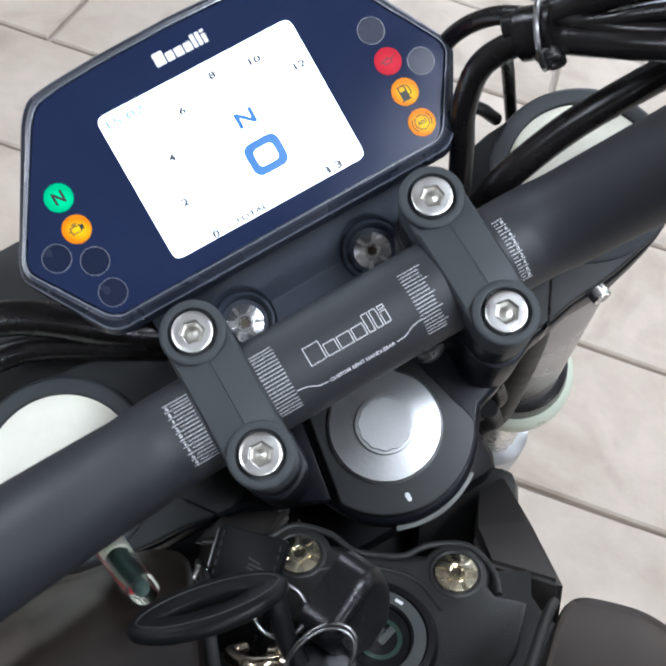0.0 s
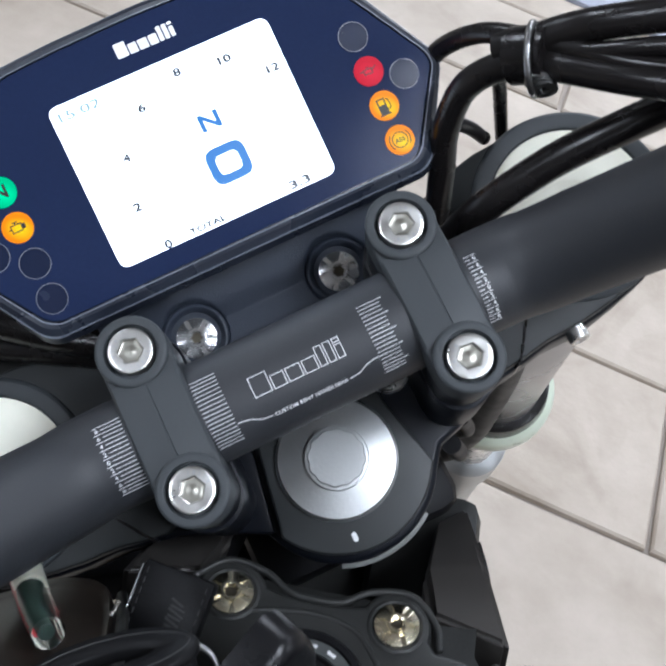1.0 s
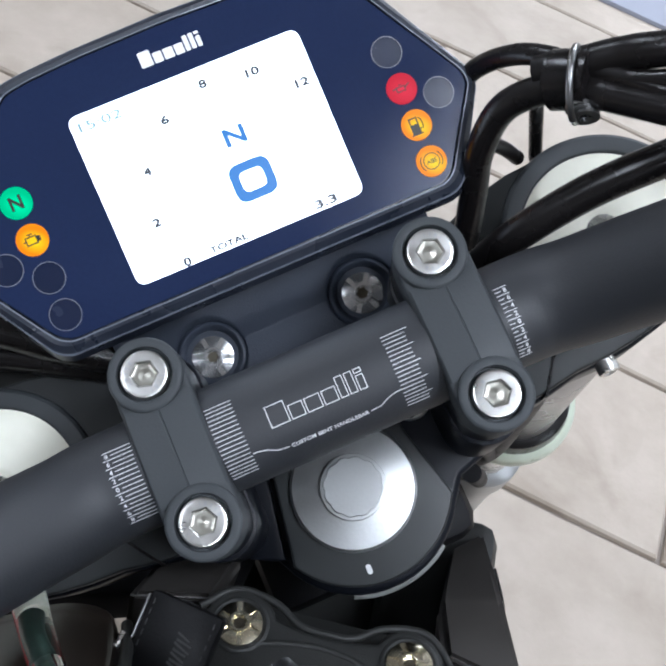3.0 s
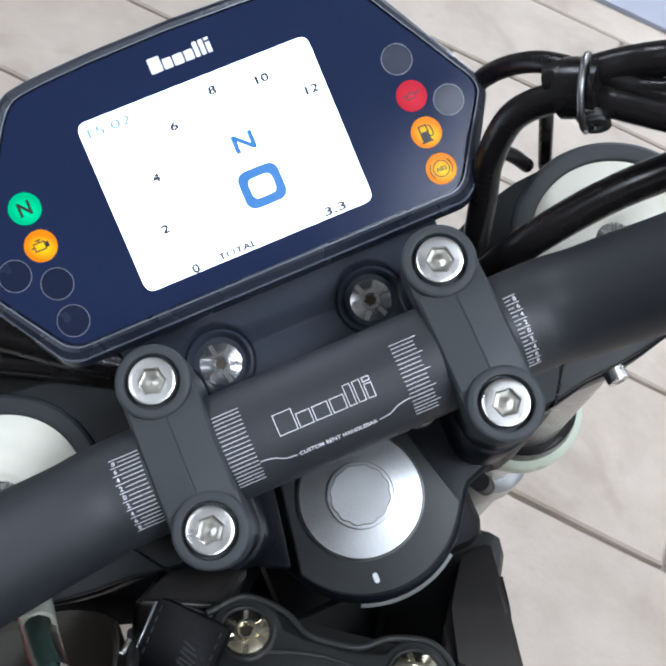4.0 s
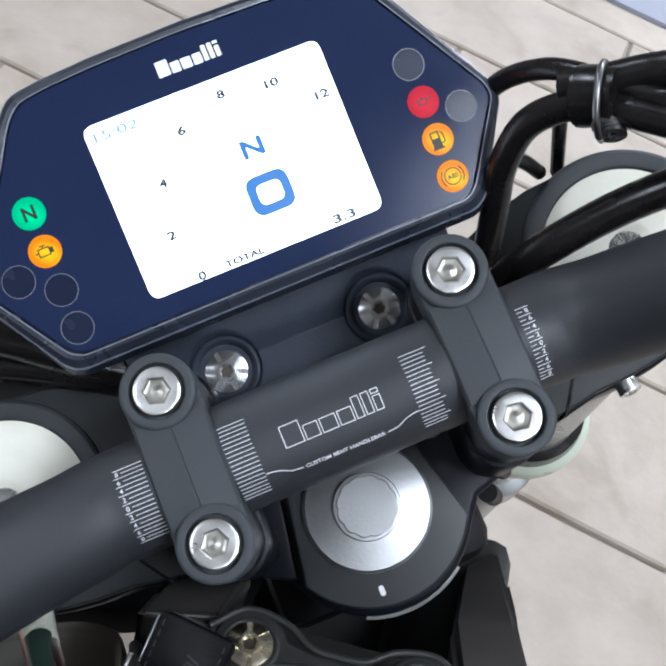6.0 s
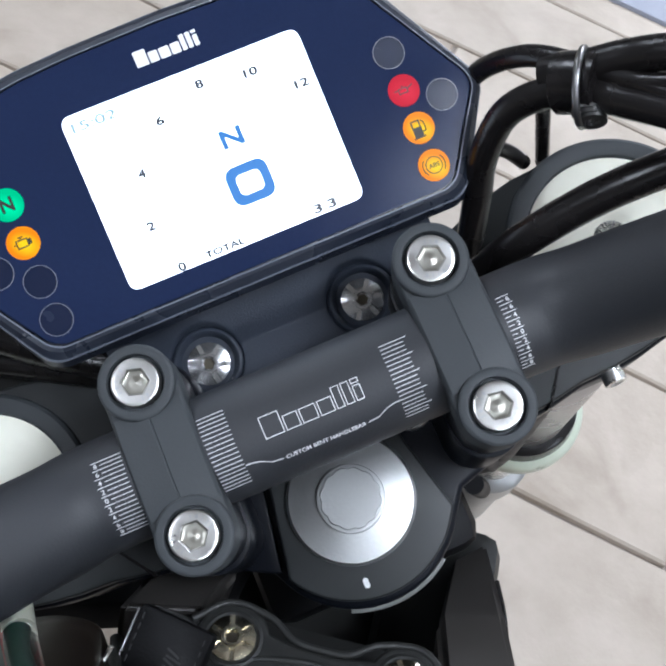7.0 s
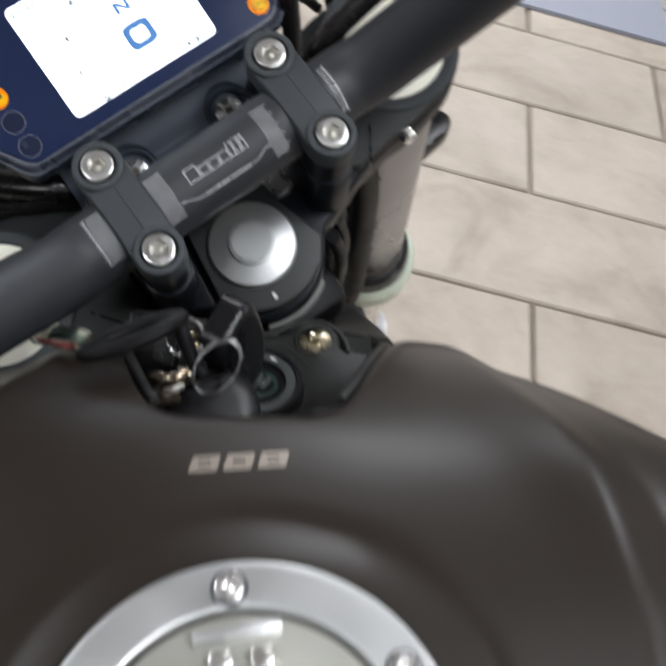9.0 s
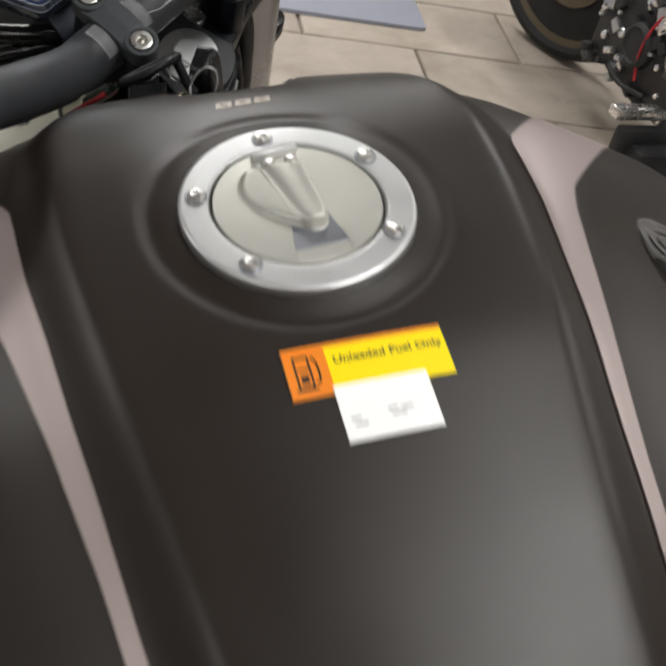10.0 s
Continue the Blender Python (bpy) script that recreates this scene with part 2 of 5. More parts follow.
# ---- mesh tools ----
def part(name, geo, mat, parent=None, label="", M=None, smooth=38, flip=False):
    """One mesh object from (vertices, faces) in the frame M, or from a bmesh; a child of parent if given."""
    me = bpy.data.meshes.new(name)
    origin = BASE if parent is not None else Vector()
    X = Matrix.Translation(-origin) @ (M if M is not None else Matrix())
    if isinstance(geo, bmesh.types.BMesh):
        geo.transform(X)
        bmesh.ops.recalc_face_normals(geo, faces=geo.faces)
        geo.to_mesh(me)
        geo.free()
    else:
        bm = bmesh.new()
        vs = [bm.verts.new(X @ Vector(v)) for v in geo[0]]
        for f in geo[1]:
            if len(set(f)) >= 3:
                try:
                    bm.faces.new([vs[i] for i in dict.fromkeys(f)])
                except ValueError:
                    pass
        bmesh.ops.remove_doubles(bm, verts=bm.verts, dist=2e-6)
        bmesh.ops.recalc_face_normals(bm, faces=bm.faces)
        bm.to_mesh(me)
        bm.free()
    if smooth:
        me.shade_smooth()
        me.set_sharp_from_angle(angle=radians(smooth))
    me.materials.append(mat)
    ob = new(name, me)
    if parent is not None:
        ob.parent = parent
    if label:
        ob["label"] = label
    return ob


def join(*geos):
    vs, fs = [], []
    for v, f in geos:
        n = len(vs)
        vs += list(v)
        fs += [[i + n for i in q] for q in f]
    return vs, fs


def moved(geo, M):
    return [tuple(M @ Vector(v)) for v in geo[0]], geo[1]


def polar(rs, seg, z, closed=True):
    """A round surface over rings of the radii rs; z(r, a) gives the height, and may give (x, y, z)."""
    vs, fs = [], []
    for r in rs:
        for k in range(seg):
            a = 2 * math.pi * k / seg
            p = z(r, a)
            vs.append(p if isinstance(p, tuple) else (r * math.cos(a), r * math.sin(a), p))
    for i in range(len(rs) - 1):
        for k in range(seg):
            j = (k + 1) % seg
            fs.append([i * seg + k, (i + 1) * seg + k, (i + 1) * seg + j, i * seg + j])
    if closed:
        fs.append(list(range(seg)))
    return vs, fs


def lathe(profile, seg=40):
    """A solid turned about z from (r, z) pairs."""
    vs = [(r * math.cos(2 * math.pi * k / seg), r * math.sin(2 * math.pi * k / seg), z) for r, z in profile for k in range(seg)]
    fs = [[i * seg + k, i * seg + (k + 1) % seg, (i + 1) * seg + (k + 1) % seg, (i + 1) * seg + k] for i in range(len(profile) - 1) for k in range(seg)]
    if profile[0][0] > 1e-6:
        fs.append(list(range(seg)))
    if profile[-1][0] > 1e-6:
        fs.append([(len(profile) - 1) * seg + k for k in range(seg)])
    return vs, fs


def slab(outline, z0, z1, bevel=0.0, steps=2):
    """A plate between two heights with a rounded upper rim (rim drawn in by mitred offsets)."""
    n = len(outline)
    rings = [(0.0, z0), (0.0, z1 - bevel)] if bevel else [(0.0, z0), (0.0, z1)]
    for k in range(1, steps + 1):
        if bevel:
            a = math.pi / 2 * k / steps
            rings.append((bevel * (1 - math.cos(a)), z1 - bevel + bevel * math.sin(a)))
    area = sum(outline[i][0] * outline[(i + 1) % n][1] - outline[(i + 1) % n][0] * outline[i][1] for i in range(n))
    sgn = 1 if area > 0 else -1
    vs = []
    for d, z in rings:
        for i in range(n):
            p, q, r = Vector(outline[i - 1]), Vector(outline[i]), Vector(outline[(i + 1) % n])
            e1, e2 = (q - p).normalized(), (r - q).normalized()
            n1, n2 = Vector((-e1.y, e1.x)) * sgn, Vector((-e2.y, e2.x)) * sgn
            b = n1 + n2
            b = b / max(0.35, b.dot(n1)) if b.length > 1e-6 else n1
            w = q + b * d
            vs.append((w.x, w.y, z))
    fs = [[i * n + k, i * n + (k + 1) % n, (i + 1) * n + (k + 1) % n, (i + 1) * n + k] for i in range(len(rings) - 1) for k in range(n)]
    fs += [list(range(n)), [(len(rings) - 1) * n + k for k in range(n)]]
    return vs, fs


def rounded(points, r, seg=5):
    """A polygon with its corners rounded."""
    out, n = [], len(points)
    for i in range(n):
        p, q, s = Vector(points[i - 1]), Vector(points[i]), Vector(points[(i + 1) % n])
        rr = r[i] if isinstance(r, (list, tuple)) else r
        d = min(rr, (p - q).length * 0.48, (s - q).length * 0.48)
        a, c = q + (p - q).normalized() * d, q + (s - q).normalized() * d
        for k in range(seg + 1):
            t = k / seg
            w = a * (1 - t) ** 2 + q * 2 * t * (1 - t) + c * t * t
            out.append((w.x, w.y))
    return out


def stadium(half, r, seg=14):
    """A slot shape along y."""
    out = [(r * math.cos(a), half + r * math.sin(a)) for a in [math.pi * k / seg for k in range(seg + 1)]]
    return out + [(-x, -y) for x, y in out]


def rect(x0, x1, y0, y1):
    return [(x0, y0), (x1, y0), (x1, y1), (x0, y1)]


def curve_points(points, per=8):
    """A smooth run through the given places (Catmull-Rom)."""
    P = [Vector(p) for p in points]
    P = [2 * P[0] - P[1]] + P + [2 * P[-1] - P[-2]]
    out = []
    for i in range(1, len(P) - 2):
        for k in range(per):
            t = k / per
            a, b, c, d = P[i - 1], P[i], P[i + 1], P[i + 2]
            out.append(0.5 * ((2 * b) + (c - a) * t + (2 * a - 5 * b + 4 * c - d) * t * t + (3 * b - a - 3 * c + d) * t ** 3))
    return out + [P[-2]]


def tube(points, radius, seg=14, per=8, smoothed=True):
    """A tube along a run of places; radius is a number or a function of 0..1."""
    P = curve_points(points, per) if smoothed else [Vector(p) for p in points]
    up = Vector((0.3, 0.2, 1)).normalized()
    vs, fs = [], []
    for i, p in enumerate(P):
        d = (P[min(i + 1, len(P) - 1)] - P[max(i - 1, 0)]).normalized()
        s = d.cross(up).normalized()
        u = s.cross(d)
        up = u
        r = radius(i / (len(P) - 1)) if callable(radius) else radius
        for k in range(seg):
            a = 2 * math.pi * k / seg
            vs.append(tuple(p + (s * math.cos(a) + u * math.sin(a)) * r))
    for i in range(len(P) - 1):
        for k in range(seg):
            fs.append([i * seg + k, i * seg + (k + 1) % seg, (i + 1) * seg + (k + 1) % seg, (i + 1) * seg + k])
    fs += [list(range(seg)), [(len(P) - 1) * seg + k for k in range(seg)]]
    return vs, fs


def block(x0, x1, y0, y1, z0, z1, b=1.0):
    """A box with bevelled edges."""
    bm = bmesh.new()
    bmesh.ops.create_cube(bm, size=1)
    for v in bm.verts:
        v.co = ((x0 + x1) / 2 + v.co.x * (x1 - x0), (y0 + y1) / 2 + v.co.y * (y1 - y0), (z0 + z1) / 2 + v.co.z * (z1 - z0))
    if b:
        bmesh.ops.bevel(bm, geom=bm.edges[:], offset=b, segments=2, affect="EDGES", profile=0.5)
    bm.verts.index_update()
    out = [tuple(v.co) for v in bm.verts], [[v.index for v in f.verts] for f in bm.faces]
    bm.free()
    return out


def letters(text, height, width=None, depth=0.3, shear=0.0, bold=0.0):
    """Text in the built-in font as a thin solid, centred on the origin; height of a capital, or overall width."""
    cu = bpy.data.curves.new("text", "FONT")
    cu.body, cu.size, cu.extrude, cu.resolution_u, cu.shear, cu.offset = text, 1.0, 0.0, 3, shear, bold
    ob = new("text", cu)
    me = bpy.data.meshes.new_from_object(ob.evaluated_get(bpy.context.evaluated_depsgraph_get()))
    vs, fs = [v.co.copy() for v in me.vertices], [list(p.vertices) for p in me.polygons]
    bpy.data.objects.remove(ob)
    bpy.data.curves.remove(cu)
    bpy.data.meshes.remove(me)
    x0, x1 = min(v.x for v in vs), max(v.x for v in vs)
    y0, y1 = min(v.y for v in vs), max(v.y for v in vs)
    ky = height / (y1 - y0)
    kx = width / (x1 - x0) if width else ky
    n = len(vs)
    out = [((v.x - (x0 + x1) / 2) * kx, (v.y - (y0 + y1) / 2) * ky, h) for h in (0.0, depth) for v in vs]
    faces = [[i + n for i in f] for f in fs] + [f[::-1] for f in fs]
    count = {}
    for f in fs:
        for a, b in zip(f, f[1:] + f[:1]):
            count[(a, b)] = 1
    faces += [[a, b, b + n, a + n] for a, b in count if (b, a) not in count]
    return out, faces


def wrapped(geo, r, ya, za, y_mid=0.0):
    """Lays a flat drawing (x along the bar, y round it) on a cylinder of radius r; z lifts it."""
    out = []
    for x, y, z in geo[0]:
        a = (y - y_mid) / r
        out.append((x, ya + (r + z) * math.sin(a), za + (r + z) * math.cos(a)))
    return out, geo[1]


def frame_of(x0, x1, y0, y1, w, z0, z1):
    """A thin rectangular outline."""
    return join(slab(rect(x0, x1, y0, y0 + w), z0, z1), slab(rect(x0, x1, y1 - w, y1), z0, z1), slab(rect(x0, x0 + w, y0 + w, y1 - w), z0, z1), slab(rect(x1 - w, x1, y0 + w, y1 - w), z0, z1))


def annulus(r0, r1, z0, z1, seg=40):
    return lathe([(r0, z1), (r1, z1), (r1, z0), (r0, z0), (r0, z1)], seg)[0], [f for f in lathe([(r0, z1), (r1, z1), (r1, z0), (r0, z0), (r0, z1)], seg)[1] if len(f) == 4]


def hexagon_radius(a, flat):
    return flat / math.cos((a % (math.pi / 3)) - math.pi / 6)


def socket_bolt(r, flat, h=3.0):
    """A cap-screw head: chamfered rim, hexagonal socket with a drilled floor."""
    seg = 36
    rings = []

    def ring(fr, z):
        rings.append([(fr(2 * math.pi * k / seg) * math.cos(2 * math.pi * k / seg), fr(2 * math.pi * k / seg) * math.sin(2 * math.pi * k / seg), z) for k in range(seg)])
    ring(lambda a: r, -h)
    ring(lambda a: r, -0.7)
    ring(lambda a: r - 0.25, -0.2)
    ring(lambda a: r - 0.75, -0.03)
    ring(lambda a: r - 1.0, 0.0)
    ring(lambda a: hexagon_radius(a, flat + 0.35), 0.0)
    ring(lambda a: hexagon_radius(a, flat), -0.35)
    ring(lambda a: hexagon_radius(a, flat), -1.15)
    ring(lambda a: hexagon_radius(a, flat - 0.25), -1.3)
    ring(lambda a: flat * 0.62, -1.45)
    ring(lambda a: flat * 0.45, -1.35)
    ring(lambda a: 0.01, -0.95)
    def skin(span):
        vs = [v for q in span for v in q]
        return vs, [[i * seg + k, i * seg + (k + 1) % seg, (i + 1) * seg + (k + 1) % seg, (i + 1) * seg + k] for i in range(len(span) - 1) for k in range(seg)]
    return skin(rings[:7]), skin(rings[6:])


def notched_bolt(r):
    """A domed cover screw: six radial slots in the flange, a raised collar and a hexagon socket."""
    def z(q, a):
        d = abs((a % (math.pi / 3)) - math.pi / 6) * q
        if q < r * 0.31:
            h = hexagon_radius(a, q)
            return (h * math.cos(a), h * math.sin(a), -2.6 if q < r * 0.28 else 0.7)
        if q < r * 0.46:
            return 0.9
        if q > r * 0.52 and d < 0.62:
            return -1.5
        return 0.35 - 0.95 * (q / r) ** 2
    rs = [0.01, r * 0.15, r * 0.26, r * 0.27, r * 0.285, r * 0.34, r * 0.42, r * 0.45, r * 0.47, r * 0.51, r * 0.53, r * 0.65, r * 0.8, r * 0.93, r]
    return join(polar(rs, 216, z, False), lathe([(r, -0.6), (r, -4)], 108))


def cover_screw(x, y, z, r, F, mat, owner, label, lean=0.0, turn=0.0):
    """A notched cover screw; its socket's shade is a dark floor piece."""
    at = Matrix.Translation((x, y, z)) @ Matrix.Rotation(radians(lean), 4, "X") @ Matrix.Rotation(turn, 4, "Z")
    screw = part("cover_screw", moved(notched_bolt(r), at), mat, owner, label, F, 24)
    # dark hexagon that stands for the shade down in the socket
    hexa = slab([(r * 0.285 * math.cos(a), r * 0.285 * math.sin(a)) for a in [math.pi * (k / 3 + 1 / 6) for k in range(6)]], -2.5, -0.5)
    part("socket", moved(hexa, at), steel_shade, screw, "hexagon socket floor with its shade put in the colour", F, 0)
    return screw


# ---- the room ----
def structure(name, geo, mat, label, M=None):
    return tagged(part(name, geo, mat, None, "", M, 30), label, name.split("_")[0], "", "structure")


floor = structure("floor", block(-4.5, 5.5, -4.5, 5.5, -0.12, -0.012, 0), grout, "grey grout bed of the stone-tiled showroom floor")
structure("wall_north", block(-4.7, 5.7, 5.5, 5.7, -0.12, 3.2, 0), wall_paint, "plain light grey showroom wall")
structure("wall_south", block(-4.7, 5.7, -4.7, -4.5, -0.12, 3.2, 0), wall_paint, "plain light grey showroom wall")
structure("wall_east", block(5.5, 5.7, -4.5, 5.5, -0.12, 3.2, 0), wall_paint, "plain light grey showroom wall")
structure("wall_west", block(-4.7, -4.5, -4.5, 5.5, -0.12, 3.2, 0), wall_paint, "plain light grey showroom wall")
structure("ceiling", block(-4.7, 5.7, -4.7, 5.7, 3.2, 3.35, 0), ceiling_paint, "plain light grey showroom ceiling")

light_body = surface("light_housing_white", (0.8, 0.8, 0.8), 0.5, 0, 300, 0.05, 0.02, 3)
light_tube = glow("light_diffuser", (1.0, 0.98, 0.95), 6.0)
BASE_SAVED = BASE.copy()


def ceiling_light(x, y):
    global BASE
    root = new("ceiling_light")
    root.location = (x, y, 3.2)
    BASE = Vector((0, 0, 0))
    part("housing", block(-0.17, 0.17, -0.62, 0.62, -0.06, 0.0, 0.006), light_body, root)
    part("diffuser", block(-0.15, 0.15, -0.60, 0.60, -0.066, -0.058, 0.002), light_tube, root, "bright white diffuser")
    BASE = BASE_SAVED.copy()
    tagged(root, "unseen long white ceiling light with a lit diffuser", "ceiling light", "ceiling lights")
    lamp = bpy.data.lights.new("ceiling_lamp", "AREA")
    lamp.shape, lamp.size, lamp.size_y, lamp.energy, lamp.color = "RECTANGLE", 0.28, 1.15, LAMP_WATTS, (1.0, 0.97, 0.93)
    lo = new("ceiling_lamp", lamp)
    lo.location = (x, y, 3.2 - 0.075)


# unseen fittings, added where the highlights and the fill light need them
for lx, ly in ((0.75, -3.4), (0.75, -0.75), (0.3, 3.0), (0.5, 4.8), (1.9, 4.8), (2.7, 2.6), (3.8, -3.2), (3.9, 0.6), (-2.9, 1.4), (-2.3, -1.7)):
    ceiling_light(lx, ly)

# a blue-grey mat on the floor
mat_turn = Matrix.Translation((0, 0, 0)) @ Matrix.Rotation(radians(-9.2), 4, "Z")
floor_mat = part("floor_mat", moved(slab(rounded(rect(-0.30, 0.96, 2.37, 3.10), 0.02), 0.0, 0.012, 0.003), mat_turn), mat_blue)
tagged(floor_mat, "blue-grey rubber mat lying on the stone floor", "floor mat")

# ---- the motorcycle ----
bike = new("motorcycle")
bike.location = BASE
tagged(bike, "matte graphite naked motorcycle leaning on its side stand", "motorcycle")

BAR_R, BAR_Y, BAR_Z = 14.95, -0.85, -17.0


def bar_half(s):
    run = [(48, 0), (58, 0), (66, 0.7), (74, 3.0), (84, 8.2), (96, 16.5), (110, 27.9), (124, 40), (140, 54.5), (160, 73)]
    return [(s * x, BAR_Y - 0.38 * w - 0.9 * min(1.0, w / 3), BAR_Z + 1.42 * w) for x, w in run] + [(s * 185, BAR_Y - 36, BAR_Z + 124), (s * 220, BAR_Y - 48, BAR_Z + 132), (s * 290, BAR_Y - 72, BAR_Z + 134)]


bar_line = bar_half(-1)[::-1] + [(0, BAR_Y, BAR_Z)] + bar_half(1)
handlebar = part("handlebar", tube(bar_line, lambda u: BAR_R - 0.8 * max(0.0, min(1.0, (abs(u - 0.5) - 0.27) / 0.1)), 40, 10), bar_black, bike, "black anodised tapered handlebar tube", S)

# printed scale marks round the tube beside each clamp
for x0, x1, n, a0, far in ((-30.3, -23.0, 19, 6.7, 0.0), (19.3, 25.6, 19, 5.9, 1.2), (-56.6, -50.8, 19, 6.9, -2.2), (51.6, 53.2, 19, 5.6, 2.0)):
    for k in range(n):
        y = a0 - k * 1.165
        e = far if (k % 2 if abs(x0) < 40 else (k + 1) % 2) else 0.0
        if 0 < x0 < 40:
            e = far if k % 4 == 0 else 0.0
        part("scale_mark", wrapped(slab(rect(x0 + min(e, 0), x1 + max(e, 0), y - 0.09, y + 0.09), 0.0, 0.06), BAR_R + 0.02, BAR_Y, BAR_Z), white_mark, handlebar, "", S, 0)
        if abs(x0) > 40 and k % 2:
            dx = x0 - 1.2 if far < 0 else x1 + 1.15
            digit = moved(letters("864202468"[k // 2], 1.25, 0.85, 0.05, 0, 0.01), Matrix.Translation((dx, y, 0)))
            part("scale_digit", wrapped(digit, BAR_R + 0.02, BAR_Y, BAR_Z), white_mark, handlebar, "", S, 0)

# the maker's mark on the tube, as outlined blocks
mark_x = -15.6


def fine_frame(x0, x1, y0, y1, w=0.2):
    """A thin outline in short pieces, so that it can bend round the tube."""
    n = 7
    pieces = [slab(rect(x0, x1, y0, y0 + w), 0, 0.07), slab(rect(x0, x1, y1 - w, y1), 0, 0.07)]
    for k in range(n):
        a, b = y0 + w + (y1 - y0 - 2 * w) * k / n, y0 + w + (y1 - y0 - 2 * w) * (k + 1) / n
        pieces += [slab(rect(x0, x0 + w, a, b), 0, 0.07), slab(rect(x1 - w, x1, a, b), 0, 0.07)]
    return join(*pieces)


for wdt, hgt, base in ((5.2, 5.8, 0), (3.9, 3.9, 0), (4.3, 3.9, 0), (3.9, 3.9, 0), (2.1, 5.8, 0), (2.1, 5.8, 0), (2.1, 4.0, 0)):
    geo = fine_frame(mark_x, mark_x + wdt, -2.9 + base, -2.9 + base + hgt)
    part("maker_mark", wrapped(geo, BAR_R + 0.02, BAR_Y, BAR_Z, 2.0), white_mark, handlebar, "", S, 0)
    mark_x += wdt + 0.55
part("maker_mark", wrapped(frame_of(mark_x - 2.65, mark_x - 0.55, 1.6, 2.9, 0.22, 0.0, 0.07), BAR_R + 0.02, BAR_Y, BAR_Z, 2.0), white_mark, handlebar, "", S, 0)
part("lettering", wrapped(moved(letters("CUSTOM BENT HANDLEBAR", 1.15, 21.8, 0.05, 0, 0.014), Matrix.Translation((-1.8, -11.5, 0))), BAR_R + 0.02, BAR_Y, BAR_Z), white_mark, handlebar, "small white printed lettering", S, 0)
for s in (-1, 1):
    run = [(s * 11.6 - 1.8, -11.5), (s * 14.6 - 1.8, -11.2), (s * 17.2 - 1.8, -9.7), (s * 19.4 - 1.8, -9.2), (s * 21.0 - 1.8, -9.1)]
    geo = join(*[slab([(a[0], a[1] - 0.13), (b[0], b[1] - 0.13), (b[0], b[1] + 0.13), (a[0], a[1] + 0.13)], 0, 0.06) for a, b in zip(run, run[1:])])
    part("flourish_line", wrapped(geo, BAR_R + 0.02, BAR_Y, BAR_Z), white_mark, handlebar, "", S, 0)

# handlebar clamps with two cap screws each
for s in (-1, 1):
    C = S @ Matrix.Translation((s * 40.5, -0.2, 0))
    ys = [-13.5 + 27 * k / 12 for k in range(13)]
    prof = [(-9.9, -1.7), (-9.6, -0.6), (-8.9, 0.05), (-0.35, 0.95), (0, 0.72), (0.35, 0.95), (8.9, 0.05), (9.6, -0.6), (9.9, -1.7), (9.9, -14), (-9.9, -14)]
    sv = [(x, y, z - 0.9 * (abs(y) / 13.5) ** 3) for y in ys for x, z in prof]
    m = len(prof)
    sf = [[i * m + k, i * m + (k + 1) % m, (i + 1) * m + (k + 1) % m, (i + 1) * m + k] for i in range(len(ys) - 1) for k in range(m)]
    body = join(slab(stadium(20.5, 9.9), -13.0, -2.9, 1.0, 3), ([(x, y, z - 1.5) for x, y, z in sv], sf))
    clamp = part("handlebar_clamp", body, clamp_black, bike, "dark matte cast handlebar clamp", C, 32)
    for y in (-20.5, 20.5):
        boss = lathe([(9.95, -8), (9.95, -1.5), (9.8, -0.9), (9.35, -0.5), (9.0, -0.42), (7.7, -0.3), (7.4, -0.4), (7.25, -0.8), (7.2, -4.5), (0.01, -4.5)], 56)
        part("screw_seat", moved(boss, Matrix.Translation((0, y, 0))), clamp_black, clamp, "", C, 32)
        head, well = socket_bolt(6.35, 3.05, 4.2)
        turn = Matrix.Translation((0, y, 0.15)) @ Matrix.Rotation(0.3 + y * 0.02 + s, 4, "Z")
        part("cap_screw", moved(head, turn), cap_steel, clamp, "bright chrome hexagon socket screw", C, 30)
        # the well's shade is put into a darker steel than the head's
        part("hex_socket", moved(well, turn), socket_shade_steel, clamp, "", C, 30)
        for k in range(9):
            a = 0.5 + s + y * 0.05 + (k if k < 5 else k + 3.2) * 0.33
            mark = slab(rect(-0.16, 0.16, -0.55, 0.55) if k % 3 else rect(-0.35, 0.35, -0.5, 0.5), -0.02, 0.03)
            part("head_stamp", moved(mark, Matrix.Translation((0, y, 0.15)) @ Matrix.Rotation(a, 4, "Z") @ Matrix.Translation((0, 4.65, 0))), steel_dark, clamp, "", C, 0)
    lower = join(slab(stadium(20.0, 9.5), -30, -13.4, 0.8, 2), slab(stadium(20.6, 10.4), -66, -30.4, 1.0, 2))
    part("clamp_base", lower, yoke_black, clamp, "black handlebar riser", C, 35)

# ---- upper yoke, steering nut, forks ----
NUT = S @ Matrix.Translation((-2.1, -24.6, 0))


def yoke_outline():
    out = []
    for a in range(-150, -25, 8):
        out.append((-2.0 + 32.0 * math.cos(radians(a)), -25 + 32.0 * math.sin(radians(a))))
    out += [(31, -34), (41, -31), (59, -23.5), (66, -22.5), (78, -20), (88, -20), (98, -18.8), (108, -16.5)]
    for a in range(-80, 111, 10):
        out.append((105 + 34.2 * math.cos(radians(a)), 18 + 34.2 * math.sin(radians(a))))
    out += [(84, 49), (72, 46), (56, 40), (0, 42), (-56, 40), (-72, 46), (-84, 49)]
    for a in range(70, 261, 10):
        out.append((-105 + 34.2 * math.cos(radians(a)), 18 + 34.2 * math.sin(radians(a))))
    out += [(-108, -16.5), (-98, -18.8), (-88, -20), (-78, -20), (-66, -22.5), (-59, -23.5), (-41, -31), (-33, -34)]
    return out


